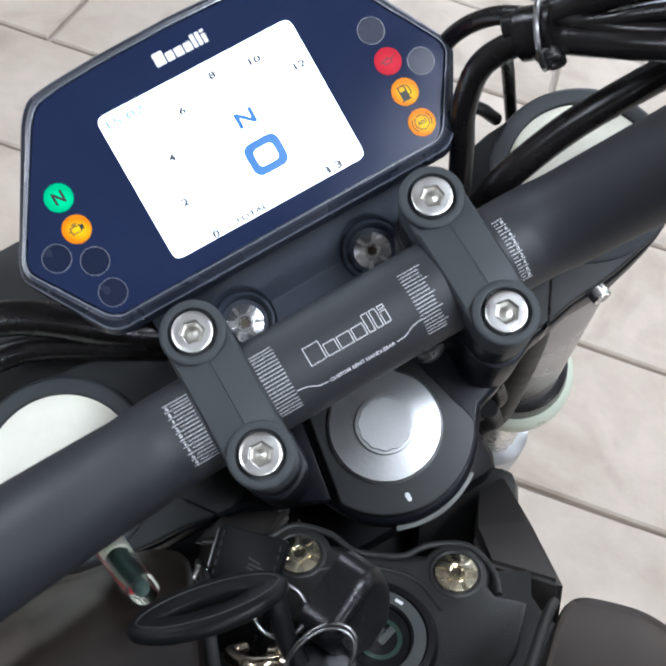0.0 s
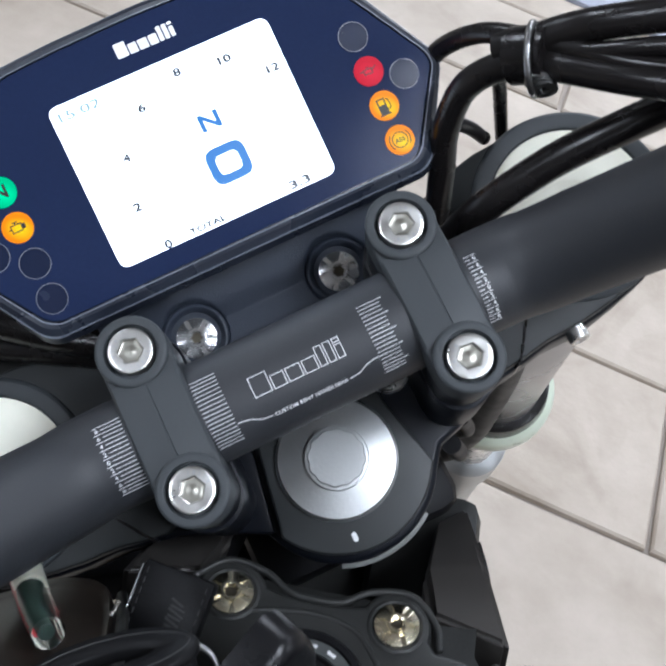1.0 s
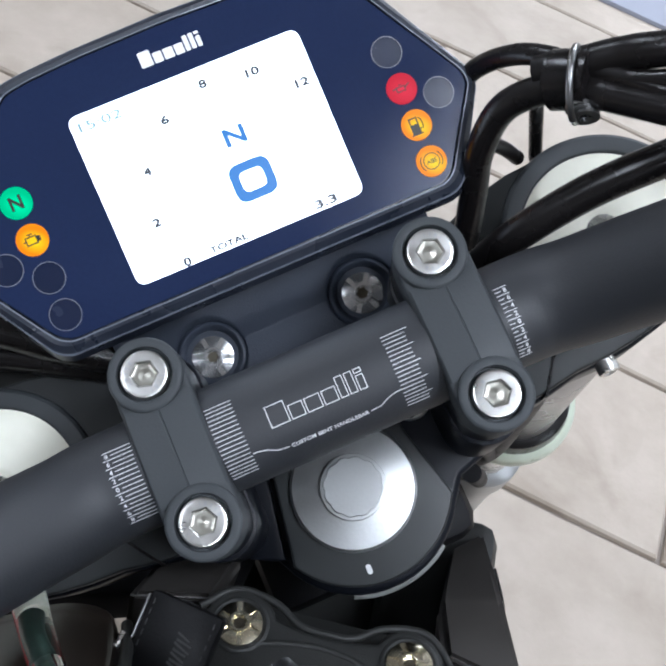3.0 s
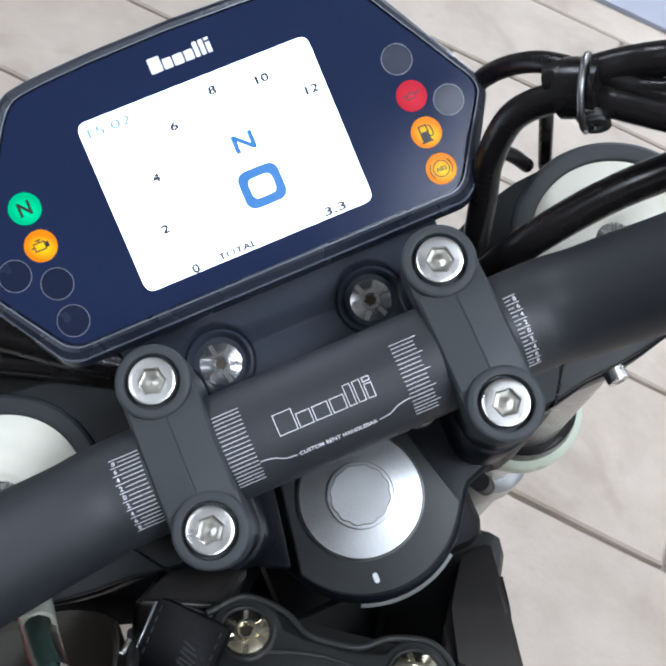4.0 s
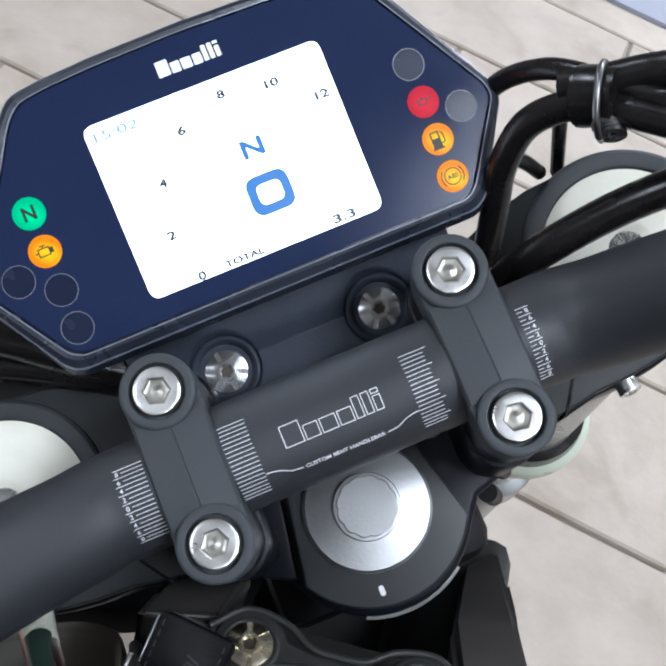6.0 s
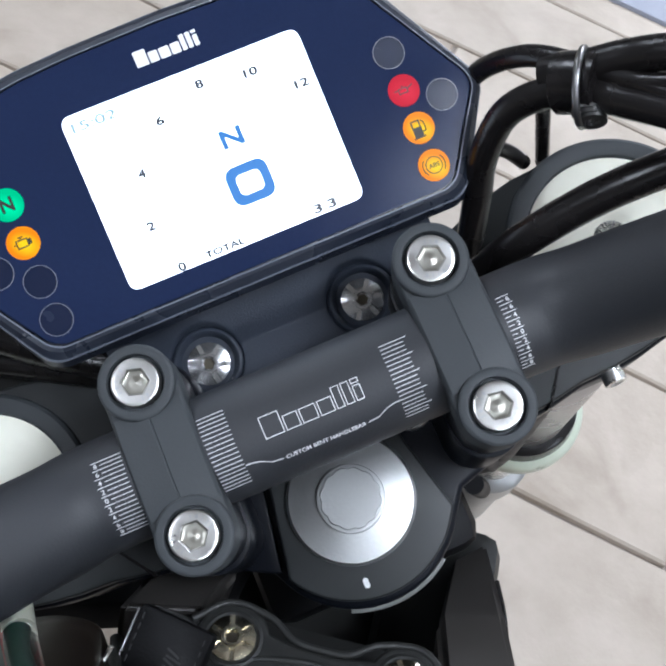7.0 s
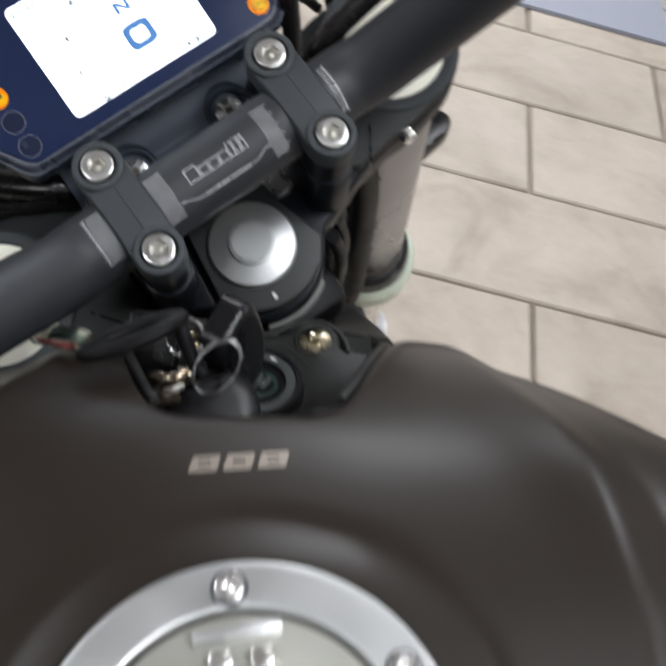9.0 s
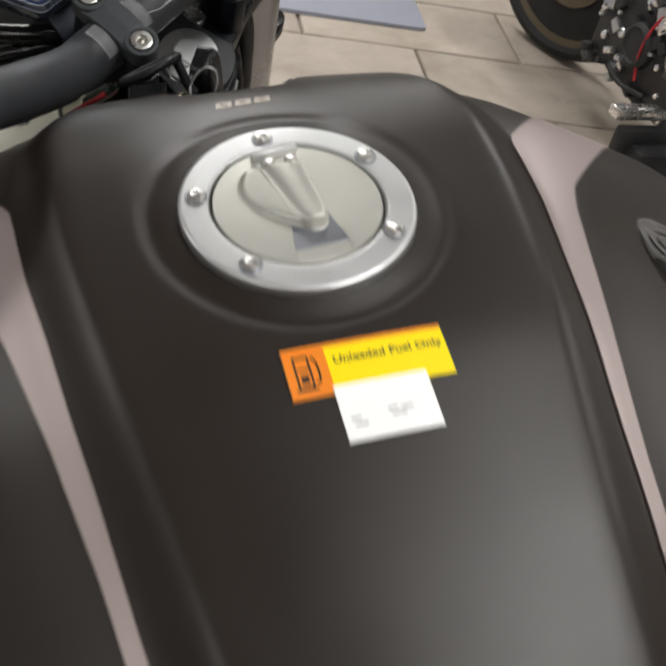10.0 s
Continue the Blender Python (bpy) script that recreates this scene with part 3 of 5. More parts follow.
# low parts blacker than the pads: the valley's shade is in the paint
yoke = part("upper_yoke", slab(yoke_outline(), -84, -65.5, 2.2, 3), yoke_black, bike, "upper fork yoke, its low parts blacker to stand for shade", S, 35)
# raised pads: one round the stem, one to each fork
pad = [(-1.8 + 30.3 * math.cos(radians(a)), -24 + 30.3 * math.sin(radians(a))) for a in range(-150, -28, 4)]
part("stem_pad", slab(pad + [(25.2, -38.0), (19.5, -15), (17, 8), (-20, 8), (-23.5, -12), (-27.6, -37)], -72, -57.0, 0.9, 3), pad_black, yoke, "", S, 32)
for s in (-1, 1):
    arm = [(s * 52, -18), (s * 60, -22.0), (s * 66, -21.3), (s * 77, -19.4), (s * 88, -18.9), (s * 98, -17.6)] + [(s * (105 + 33.4 * math.cos(radians(a))), 18 + 33.4 * math.sin(radians(a))) for a in range(-80, 111, 10)] + [(s * 84, 48.7), (s * 72, 46), (s * 52, 38)]
    part("fork_pad", slab(arm, -70, -60.0, 1.0, 3), pad_black, yoke, "", S, 32)
    part("clamp_slit", slab([(s * 64.0, -22.8), (s * 65.0, -22.8), (s * 75.5, -8), (s * 74.5, -8)], -80, -59.7), rubber, yoke, "", S, 0)
part("yoke_ledge", slab([(-42, -30.5), (-32.5, -35.5), (-29.6, -36.4), (-25.4, -12), (-24.5, 6), (-38, 6)], -70, -62.5, 1.0, 3), yoke_black, yoke, "", S, 32)
part("stem_bolt", moved(lathe([(7.4, -5), (7.4, 0.4), (6.6, 1.2), (5.2, 1.3), (4.6, 0.3), (0.01, 0.3)], 36), Matrix.Translation((25.5, -5.0, -61.5))), chrome, yoke, "bright washer under the handlebar", S, 30)
cover_arc = [(-2 + r * math.cos(radians(a)), -25 + r * math.sin(radians(a))) for r, span in ((33.6, range(-114, -53, 4)), (31.5, range(-54, -115, -4))) for a in span]
part("bearing_cover", slab(cover_arc, -82, -75.5, 0.5, 2), cover_grey, yoke, "pale grey edge of the bearing cover", S)
part("alignment_dot", moved(slab(stadium(0.75, 0.8, 8), -57.2, -56.9), Matrix.Translation((-7.4, -48.7, 0))), white_mark, yoke, "small pale paint dot", S)


def nut_height(r, a):
    if r > 18.6:
        return -54.7 - (r - 18.6) * 0.9
    return -54.6 + (19.3 - r) * 0.16


part("stem_nut_washer", join(polar([9.3, 9.6, 12, 15, 17.8, 18.6, 19.0, 19.4], 72, nut_height, False), lathe([(19.4, -55.4), (19.4, -58)], 72)), nut_alloy, yoke, "brushed silver steering stem nut flange", NUT, 40)
lobed = []
for r, z in ((10.2, -54.5), (10.15, -51.9), (9.95, -51.6), (9.0, -51.5), (8.75, -51.1), (5, -51.0), (0.01, -50.95)):
    lobed.append((r, z))


def lobe(i):
    r, z = lobed[i]
    return [((r + (0.55 * abs(math.cos(6 * a)) - 0.35 if 3 <= i <= 4 else 0.0)) * math.cos(a), (r + (0.55 * abs(math.cos(6 * a)) - 0.35 if 3 <= i <= 4 else 0.0)) * math.sin(a), z) for a in [2 * math.pi * k / 96 for k in range(96)]]


lv = [v for i in range(len(lobed)) for v in lobe(i)]
lf = [[i * 96 + k, i * 96 + (k + 1) % 96, (i + 1) * 96 + (k + 1) % 96, (i + 1) * 96 + k] for i in range(len(lobed) - 1) for k in range(96)]
part("stem_nut", (lv, lf), nut_alloy, yoke, "twelve-lobed silver stem nut", NUT, 40)

for s in (-1, 1):
    F = S @ Matrix.Translation((s * 105, 18, 0))
    T = F @ Matrix(((1, 0, -s * 0.012, -s * 0.72), (0, 1, 0.05, 1.0), (0, 0, 1, 0), (0, 0, 0, 1)))
    fork = part("fork_leg", lathe([(26, -60), (26, -95), (26, -372), (25, -376), (0.01, -376)], 56), fork_silver, bike, "pale lilac-grey anodised fork tube", T)
    part("fork_clamp_ring", lathe([(33, -86), (33.6, -83), (33.6, -60.4), (33.0, -59.0), (32.0, -58.4), (28.2, -58.4), (27.4, -58.8), (27.0, -60), (26.9, -64), (0.01, -64)], 72), clamp_black, fork, "", F, 30)
    part("fork_cap", polar([0.01, 6, 8, 9, 11, 16, 17, 22, 25, 26.8], 64, lambda r, a: -60.0 if r < 7 else (-58.4 if r < 16.5 else -59.0 - 0.9 * max(0, (r - 22) / 5) ** 2), True), cap_film, fork, "fork top cap under cream protective film", F, 40)
    part("fork_seal", lathe([(26.5, -330), (31, -333), (32.5, -345), (32.5, -375), (30, -392), (24, -396), (0.01, -396)], 56), rubber, fork, "black rubber fork seal", T)
    part("seal_band", lathe([(32.6, -346), (36.0, -349), (37.2, -354), (37.2, -366), (35.8, -371), (32.6, -373)], 56), seal_green, fork, "pale green translucent plastic band", T)
    part("inner_tube", lathe([(20.5, -390), (20.5, -720), (0.01, -720)], 40), chrome, fork, "chromed inner fork tube", T)
    part("axle_clamp", lathe([(22, -560), (30, -566), (30, -640), (26, -700), (25, -960), (20, -968), (0.01, -968)], 32), nut_alloy, fork, "silver lower fork casting", T)
    if s > 0:
        part("pinch_screw", moved(join(*socket_bolt(3.6, 1.7, 14)), Matrix.Translation((-s * 17, -41.5, -67)) @ Matrix.Rotation(radians(80), 4, "X") @ Matrix.Rotation(0.4, 4, "Z")), chrome, fork, "small chrome pinch screw", F)
part("lower_yoke", slab([(x * 0.7, y + 8) for x, y in yoke_outline()], -290, -250, 4, 2), yoke_black, bike, "black lower fork yoke", S)
part("steering_tube", moved(lathe([(30, -95), (27, -105), (27, -250), (0.01, -250)], 32), Matrix.Translation((-1.5, -23.6, 0))), yoke_black, bike, "", S)
# black stalk that stands out from the lower yoke
for s in (-1, 1):
    bracket = part("fork_bracket", slab(rounded([(s * 120, 12), (s * 186, 20), (s * 193, 26), (s * 191, 36), (s * 120, 40)], 4), -286, -266, 3, 2), plastic_black, bike, "black plastic stalk beside the fork", S)

# ---- instrument cluster ----
half = [(0, 39.6), (25, 39.0), (40, 38.0), (47.5, 36.8), (51.5, 32.5), (73.6, -3.2), (74.2, -7.0), (60.0, -29.0), (56.5, -31.0)]
face_line = half + [(-x, y) for x, y in half[:0:-1]]


def grown(outline, dx, top, bottom):
    return [(x * (1 + dx / 74.0), y + (top if y > 0 else -bottom) * min(1, abs(y) / 25)) for x, y in outline]


def loft(sections):
    """A skin through outlines of equal length at given heights, closed below."""
    n = len(sections[0][0])
    vs = [(x, y, z) for line, z in sections for x, y in line]
    fs = [[i * n + k, i * n + (k + 1) % n, (i + 1) * n + (k + 1) % n, (i + 1) * n + k] for i in range(len(sections) - 1) for k in range(n)]
    fs += [list(range(n)), [(len(sections) - 1) * n + k for k in range(n)]]
    return vs, fs


dash_round = rounded(face_line, 3.0, 3)


def edge_line(a, b, za, zb):
    """A fine line between two outlines, a hair above the surface."""
    n = len(a)
    vs = [(x, y, za) for x, y in a] + [(x, y, zb) for x, y in b] + [(x, y, za - 0.5) for x, y in a] + [(x, y, zb - 0.5) for x, y in b]
    fs = []
    for k in range(n):
        j = (k + 1) % n
        fs += [[k, j, n + j, n + k], [2 * n + k, 2 * n + j, j, k], [n + k, n + j, 3 * n + j, 3 * n + k]]
    return vs, fs


casing = loft([(grown(dash_round, 0.3, 0.2, 0.3), -0.8), (grown(dash_round, 0.8, 0.6, 0.8), 0.5), (grown(dash_round, 1.8, 1.8, 1.8), 0.7), (grown(dash_round, 2.9, 3.1, 4.2), -0.6), (grown(dash_round, 3.5, 3.6, 6.0), -4.5), (grown(dash_round, 2.6, 2.4, 5.2), -12), (grown(dash_round, -3, -2, 2), -19), (grown(dash_round, -14, -8, -6), -26)])
dash = part("dashboard", casing, dash_case, bike, "black angular dashboard housing", DASH, 28)
# highlights along the bezel's two edges, drawn as thin grey strips
part("bezel_highlight", edge_line(grown(dash_round, 0.45, 0.35, 0.5), grown(dash_round, 0.8, 0.6, 0.9), 0.62, 0.66), bezel_glint, dash, "fine grey line drawn as the bezel's edge highlight", DASH)
part("bezel_highlight", edge_line(grown(dash_round, 2.7, 2.9, 3.9), grown(dash_round, 3.1, 3.25, 4.4), -0.40, -0.75), bezel_glint, dash, "fine grey line drawn as the bezel's edge highlight", DASH)
part("cover_glass", slab(dash_round, -1.0, 0.25, 0.2, 1), dash_face, dash, "glossy black instrument face tinted with the screen's blue glare", DASH, 25)
part("screen", slab(rounded(rect(-34.4, 34.4, -24.9, 24.9), 3.0, 6), 0.2, 0.42), screen_white, dash, "bright white lit display", DASH, 0)


def on_dash(name, geo, mat, x, y, z=0.42, label="", turn=0.0):
    return part(name, moved(geo, Matrix.Translation((x, y, z)) @ Matrix.Rotation(turn, 4, "Z")), mat, dash, label, DASH, 0)


for txt, x, y, h, w in (("0", -19.4, -23.6, 2.3, 1.9), ("2", -22.9, -10.4, 2.2, 2.0), ("4", -19.7, 3.5, 2.2, 1.9), ("6", -9.6, 14.9, 2.2, 2.0), ("8", 4.0, 20.2, 2.2, 2.0), ("10", 18.2, 18.2, 2.2, 3.4), ("12", 30.1, 10.4, 2.2, 3.4), ("3.3", 23.1, -23.0, 2.3, 5.6), ("TOTAL", -6.7, -23.3, 1.7, 9.6)):
    on_dash("display_word" if txt == "TOTAL" else "display_digit", letters(txt, h * 1.14, w * 1.2, 0.06, 0, 0.04), screen_grey, x, y)
on_dash("display_clock", letters("15:02", 2.7, 12.6, 0.06, 0, 0.02), screen_pale, -25.9, 21.3)
on_dash("gear_letter", letters("N", 5.2, 6.2, 0.06, 0.0, 0.03), screen_blue, 6.6, 3.7)
out_ring = rounded(rect(-6.1, 6.1, -5.5, 5.5), 3.4, 6)
in_ring = rounded(rect(-3.5, 3.5, -2.9, 2.9), 1.9, 6)
nr = len(out_ring)
zero = [(x, y, 0.06) for x, y in out_ring] + [(x, y, 0.06) for x, y in in_ring] + [(x, y, 0.0) for x, y in out_ring] + [(x, y, 0.0) for x, y in in_ring]
zf = []
for k in range(nr):
    j = (k + 1) % nr
    zf += [[k, j, nr + j, nr + k], [2 * nr + k, 2 * nr + j, j, k], [nr + k, nr + j, 3 * nr + j, 3 * nr + k]]
on_dash("speed_digit", (zero, zf), screen_blue, 6.6, -9.4)
for x, y, w, h in ((-11.5, 21.5, 0.3, 1.3), (-9.9, 21.9, 0.3, 1.3), (-28.2, -21.5, 0.3, 1.5), (31.5, 3.0, 0.3, 0.9), (32.4, 3.2, 0.3, 0.9), (27.2, -0.6, 0.8, 0.3)):
    on_dash("display_mark", slab(rect(-w / 2, w / 2, -h / 2, h / 2), 0, 0.06), screen_grey, x, y)

# the maker's name on the face, as plain blocks
mx = -9.6
for wdt, hgt in ((3.5, 4.4), (2.6, 3.0), (2.9, 3.0), (2.6, 3.0), (1.35, 4.4), (1.35, 4.4), (1.35, 3.1)):
    on_dash("maker_mark", slab(rounded(rect(0, wdt, 0, hgt), 0.35, 2), 0, 0.05), logo_white, mx, 30.0, 0.27)
    mx += wdt + 0.42
on_dash("maker_mark", slab(rect(0, 1.35, 0, 0.8), 0, 0.05), logo_white, mx - 1.77, 33.6, 0.27)

pump = join(frame_of(-1.8, 0.6, -0.1, 2.1, 0.4, 0, 0.05), slab(rect(-1.8, 0.6, -2.2, -0.1), 0, 0.05), slab(rect(-2.2, 1.0, -2.6, -2.2), 0, 0.05), tube([(0.6, -1.2, 0.03), (1.5, -1.0, 0.03), (1.5, 1.0, 0.03), (0.9, 1.7, 0.03)], 0.16, 6, 4))
motor = join(frame_of(-1.7, 1.3, -1.2, 1.0, 0.3, 0, 0.05), slab(rect(1.3, 2.1, -0.8, 0.6), 0, 0.05), slab(rect(-0.9, 0.5, 1.35, 1.65), 0, 0.05), slab(rect(-0.35, -0.05, 1.0, 1.4), 0, 0.05), slab(rect(-2.3, -1.7, -0.2, 0.1), 0, 0.05))
oil = join(frame_of(-1.5, 1.0, -0.8, 0.7, 0.28, 0, 0.05), moved(slab(rect(0, 1.6, -0.15, 0.15), 0, 0.05), Matrix.Translation((1.0, 0.1, 0)) @ Matrix.Rotation(0.5, 4, "Z")), slab(rect(-2.4, -1.5, 0.2, 0.5), 0, 0.05), slab(rect(-0.5, 0.3, 0.9, 1.15), 0, 0.05))
abs_mark = join(annulus(2.0, 2.25, 0, 0.05), moved(letters("ABS", 1.2, 2.9, 0.05, 0, 0.02), Matrix.Translation((0, 0, 0))), *[tube([(2.95 * math.cos(a + b), 2.95 * math.sin(a + b), 0.03) for b in (-0.7, -0.35, 0, 0.35, 0.7)], 0.15, 6, 3) for a in (0, math.pi)])
lamps = ((-55.8, 9.1, lamp_green, letters("N", 3.6, 3.2, 0.05, 0, 0.03), "lit green neutral lamp"), (-55.8, -1.8, lamp_amber, motor, "lit amber engine lamp"), (-65.4, -6.8, None, None, ""), (-55.8, -13.0, None, None, ""), (-55.8, -24.0, None, None, ""), (55.8, 9.2, None, None, ""), (55.8, -1.9, lamp_red, oil, "lit red oil lamp"), (65.4, -6.8, None, None, ""), (55.8, -13.0, lamp_amber, pump, "lit amber fuel lamp"), (55.8, -24.1, lamp_amber, abs_mark, "lit amber brake lamp"))
for x, y, m, icon, lab in lamps:
    part("indicator_lamp", moved(lathe([(0.01, 0.44), (4.35, 0.44), (4.5, 0.3), (4.5, 0.0)] if m else [(0.01, 0.4), (4.32, 0.4), (4.36, 0.1)], 40), Matrix.Translation((x, y, 0))), m or lamp_off, dash, lab or "unlit dark indicator lamp", DASH, 30)
    if icon:
        on_dash("lamp_symbol", ([(p[0] * 1.1, p[1] * 1.1, p[2]) for p in icon[0]], icon[1]), icon_dark, x, y, 0.5)
    else:
        part("lamp_rim", moved(annulus(4.3, 4.5, 0.2, 0.46, 48), Matrix.Translation((x, y, 0))), ring_line, dash, "", DASH)


def smooth01(t):
    t = max(0.0, min(1.0, t))
    return t * t * (3 - 2 * t)


# bracket between the clamps that carries the cluster, with two recessed cover screws
BRACKET_SCREWS = ((-25.6, 0.15), (24.3, 0.42))


def bracket_z(x, y):
    z = -47 + max(0.0, y - 30) * 0.62 - 3.5 * (abs(x) / 52) ** 4
    for sx, _ in BRACKET_SCREWS:
        r = math.hypot(x - sx, y - 28.4)
        if r < 11.2:
            z += (min(z, -51.5) - z) * (1 - smooth01((r - 9.0) / 2.2))
    return z


bnx, bny = 208, 104
bv = [(-52 + i / 2, 10 + j / 2, bracket_z(-52 + i / 2, 10 + j / 2)) for j in range(bny + 1) for i in range(bnx + 1)]
n_ = len(bv)
bv += [(x, y, -62) for x, y, z in bv]
w_ = bnx + 1
bf = [[j * w_ + i, j * w_ + i + 1, (j + 1) * w_ + i + 1, (j + 1) * w_ + i] for j in range(bny) for i in range(bnx)]
bf += [[n_ + q for q in f] for f in bf]
bf += [[i, i + 1, n_ + i + 1, n_ + i] for i in range(bnx)] + [[bny * w_ + i, bny * w_ + i + 1, n_ + bny * w_ + i + 1, n_ + bny * w_ + i] for i in range(bnx)]
bf += [[j * w_, (j + 1) * w_, n_ + (j + 1) * w_, n_ + j * w_] for j in range(bny)] + [[j * w_ + bnx, (j + 1) * w_ + bnx, n_ + (j + 1) * w_ + bnx, n_ + j * w_ + bnx] for j in range(bny)]
carrier = part("dashboard_bracket", (bv, bf), bracket_black, bike, "matte black dashboard bracket", S, 40)
for x, turn in BRACKET_SCREWS:
    cup = lathe([(10.6, -1.5), (10.6, 0.2), (10.2, 0.75), (9.6, 0.9), (8.9, 0.5), (8.0, -1.4), (7.4, -2.4), (0.01, -2.4)], 64)
    part("screw_cup", moved(cup, Matrix.Translation((x, 28.4, -46.8)) @ Matrix.Rotation(radians(8), 4, "X")), bracket_black, carrier, "", S, 40)
    cover_screw(x, 28.2, -47.2, 6.4, S, screw_grey, carrier, "grey steel cover screw with six notches", 8, turn)

# hoses and cables
def cable(name, pts, r, mat=rubber, label="", F=S):
    return part(name, tube(pts, r, 16, 9), mat, bike, label, F, 60)


cable("brake_hose", [(38, 14, -52), (50, 18, -44), (60, 19.5, -33), (70, 20, -20), (88, 20, -8), (106, 18, 1), (135, 14, 11), (190, 4, 30)], 5.0, label="thick black brake hose")
cable("cable", [(60, 62, -52), (72, 68, -28), (78, 68, -14), (86, 60, 2), (94, 47.5, 12), (100, 38, 18), (112, 22, 26), (150, -10, 42)], 3.0, label="black control cable")
cable("cable", [(60, 30, -48), (65, 39, -30), (68.5, 45.5, -18), (75.5, 50, -5), (84, 48, 4), (91.5, 42.5, 10), (99, 32, 17), (114, 14, 28), (150, -18, 44)], 4.2, label="thick black wiring sheath")
cable("cable", [(86, 52, 6), (94, 47, 13), (102, 43, 19), (112, 36, 27), (150, 12, 48)], 4.6, label="thick black wiring sheath")
cable("cable", [(88, 50, 3), (95, 43, 13), (104, 33, 22), (116, 24, 30), (150, -2, 47)], 2.6, label="black control cable")
cable("cable", [(96, 62, -30), (98, 60, -44), (100, 58, -62), (102, 56, -80)], 2.4, label="black cable behind the yoke")
cable("cable", [(70, 56, -36), (77, 56, -42), (85, 55, -52), (92, 54, -66)], 2.4, label="black cable behind the yoke")
for pts, r in (([(-150, 70, -36), (-112, 72, -38), (-90, 67, -42), (-66, 50, -48), (-50, 40, -54)], 6.2), ([(-160, 62, -52), (-122, 62, -54), (-98, 62, -56), (-70, 48, -58), (-50, 36, -60)], 5.0)):
    cable("cable", pts, r, label="black control cable")
clip_dir = Vector((0.80, -0.50, 0.33)).normalized()
clip_u = clip_dir.cross(Vector((0, 0, 1))).normalized()
clip_v = clip_u.cross(clip_dir)
tie = cable("cable_clip", [tuple(Vector((91.5, 43, 11.0)) + clip_u * 9.6 * math.cos(a) + clip_v * 9.6 * math.sin(a)) for a in [2 * math.pi * k / 12 for k in range(13)]], 0.95, wire_steel, "dark steel wire clip round the cables")
for k in range(3):
    part("clip_coil", moved(annulus(1.9, 3.7, -0.55, 0.55, 28), Matrix.Translation((89.2 + k * 0.4, 36.6 - k * 1.15, 11.8 - k * 0.6)) @ Matrix.Rotation(radians(84), 4, "X") @ Matrix.Rotation(radians(-24), 4, "Y")), wire_steel, tie, "", S)
part("cable_sleeve", tube([(88, 47.5, 8), (91, 45, 10.5), (95, 41.5, 13.5)], 8.0, 18, 6), rubber, tie, "black rubber sleeve", S, 60)

# ---- ignition lock and its cover ----
def cover_outline():
    out = []
    for a in range(200, 19, -15):
        out.append((-24.6 + 10.5 * math.cos(radians(a)), 1 + 10.5 * math.sin(radians(a))))
    out += [(-9, 3.5), (-4, 3.0), (4, 3.0), (9, 3.5)]
    for a in range(160, -31, -15):
        out.append((24.7 + 10.5 * math.cos(radians(a)), 1 + 10.5 * math.sin(radians(a))))
    out += [(37, -5.5), (47.5, -6.5), (44, -24), (36, -40), (22, -50), (-22, -50), (-36, -40), (-44, -24), (-47.5, -6.5), (-37, -5.5)]
    return out


bn, bm_ = 28, 22
bowl_v, bowl_f = [], []
for j in range(bm_ + 1):
    for i in range(bn + 1):
        x, y = -57 + 114 * i / bn, 4 - 96 * j / bm_
        x *= min(1.0, 0.84 + max(0.0, -6 - y) * 0.012)
        bowl_v.append((x, y, -6.5 + 46 * (max(0.0, -16 - y) / 76) ** 2.0 + 9 * (abs(x) / 57) ** 6))
bowl_f = [[j * (bn + 1) + i, j * (bn + 1) + i + 1, (j + 1) * (bn + 1) + i + 1, (j + 1) * (bn + 1) + i] for j in range(bm_) for i in range(bn)]
part("lock_bowl", (bowl_v, bowl_f), plastic_matte, bike, "matte black dished panel round the lock", K, 60)
cover = part("lock_cover", slab(cover_outline(), -22, -3.5, 2.0, 3), plastic_matte, bike, "matte black ignition cover", K, 35)
part("cover_rib", tube([(-37, 3, -4.0), (-28, 10.6, -3.9), (-16, 9.2, -3.9), (-8, 4.2, -3.9), (0, 3.4, -3.9), (8, 4.2, -3.9), (16, 9.2, -3.9), (28, 10.6, -3.9), (36, 3, -4.0), (38, -5, -4.2)], 1.1, 10, 6), plastic_matte, cover, "", K)
part("cover_step", tube([(-24, -6, -4.0), (-14, -3, -3.9), (0, -1.2, -3.9), (13, -4, -3.9), (21, -13, -4.0)], 1.0, 10, 6), plastic_matte, cover, "", K)
for x, turn in ((-24.6, 0.25), (24.7, 0.5)):
    part("screw_boss", moved(lathe([(8.6, -6), (8.6, -0.3), (8.3, 0.0), (7.6, 0.1), (7.1, -0.3), (7.0, -1.4), (0.01, -1.4)], 48), Matrix.Translation((x, 0, -3.0))), plastic_matte, cover, "", K, 40)
    cover_screw(x, 0, -2.0, 6.6, K, gold_zinc, cover, "yellow zinc cover screw with six notches", 0, turn)
LOCK = K @ Matrix.Translation((1.5, -27.0, 0))
lock = part("ignition_lock", lathe([(19, -14), (18.6, 1), (17.5, 2.6), (15.6, 3.0), (15.2, 2.2), (10.8, 2.0), (10.4, 1.0), (0.01, 0.6)], 56), plastic_black, bike, "black ignition lock barrel", LOCK, 32)
part("lock_ring", annulus(11.4, 15.0, 1.6, 2.6, 56), dial_grey, lock, "grey dial ring", LOCK)
part("keyhole_shutter", moved(slab(stadium(2.6, 1.1, 10), 0.7, 1.3, 0.3, 1), Matrix.Translation((3.5, 1.5, 0)) @ Matrix.Rotation(radians(-35), 4, "Z")), dial_grey, lock, "grey keyhole shutter", LOCK)
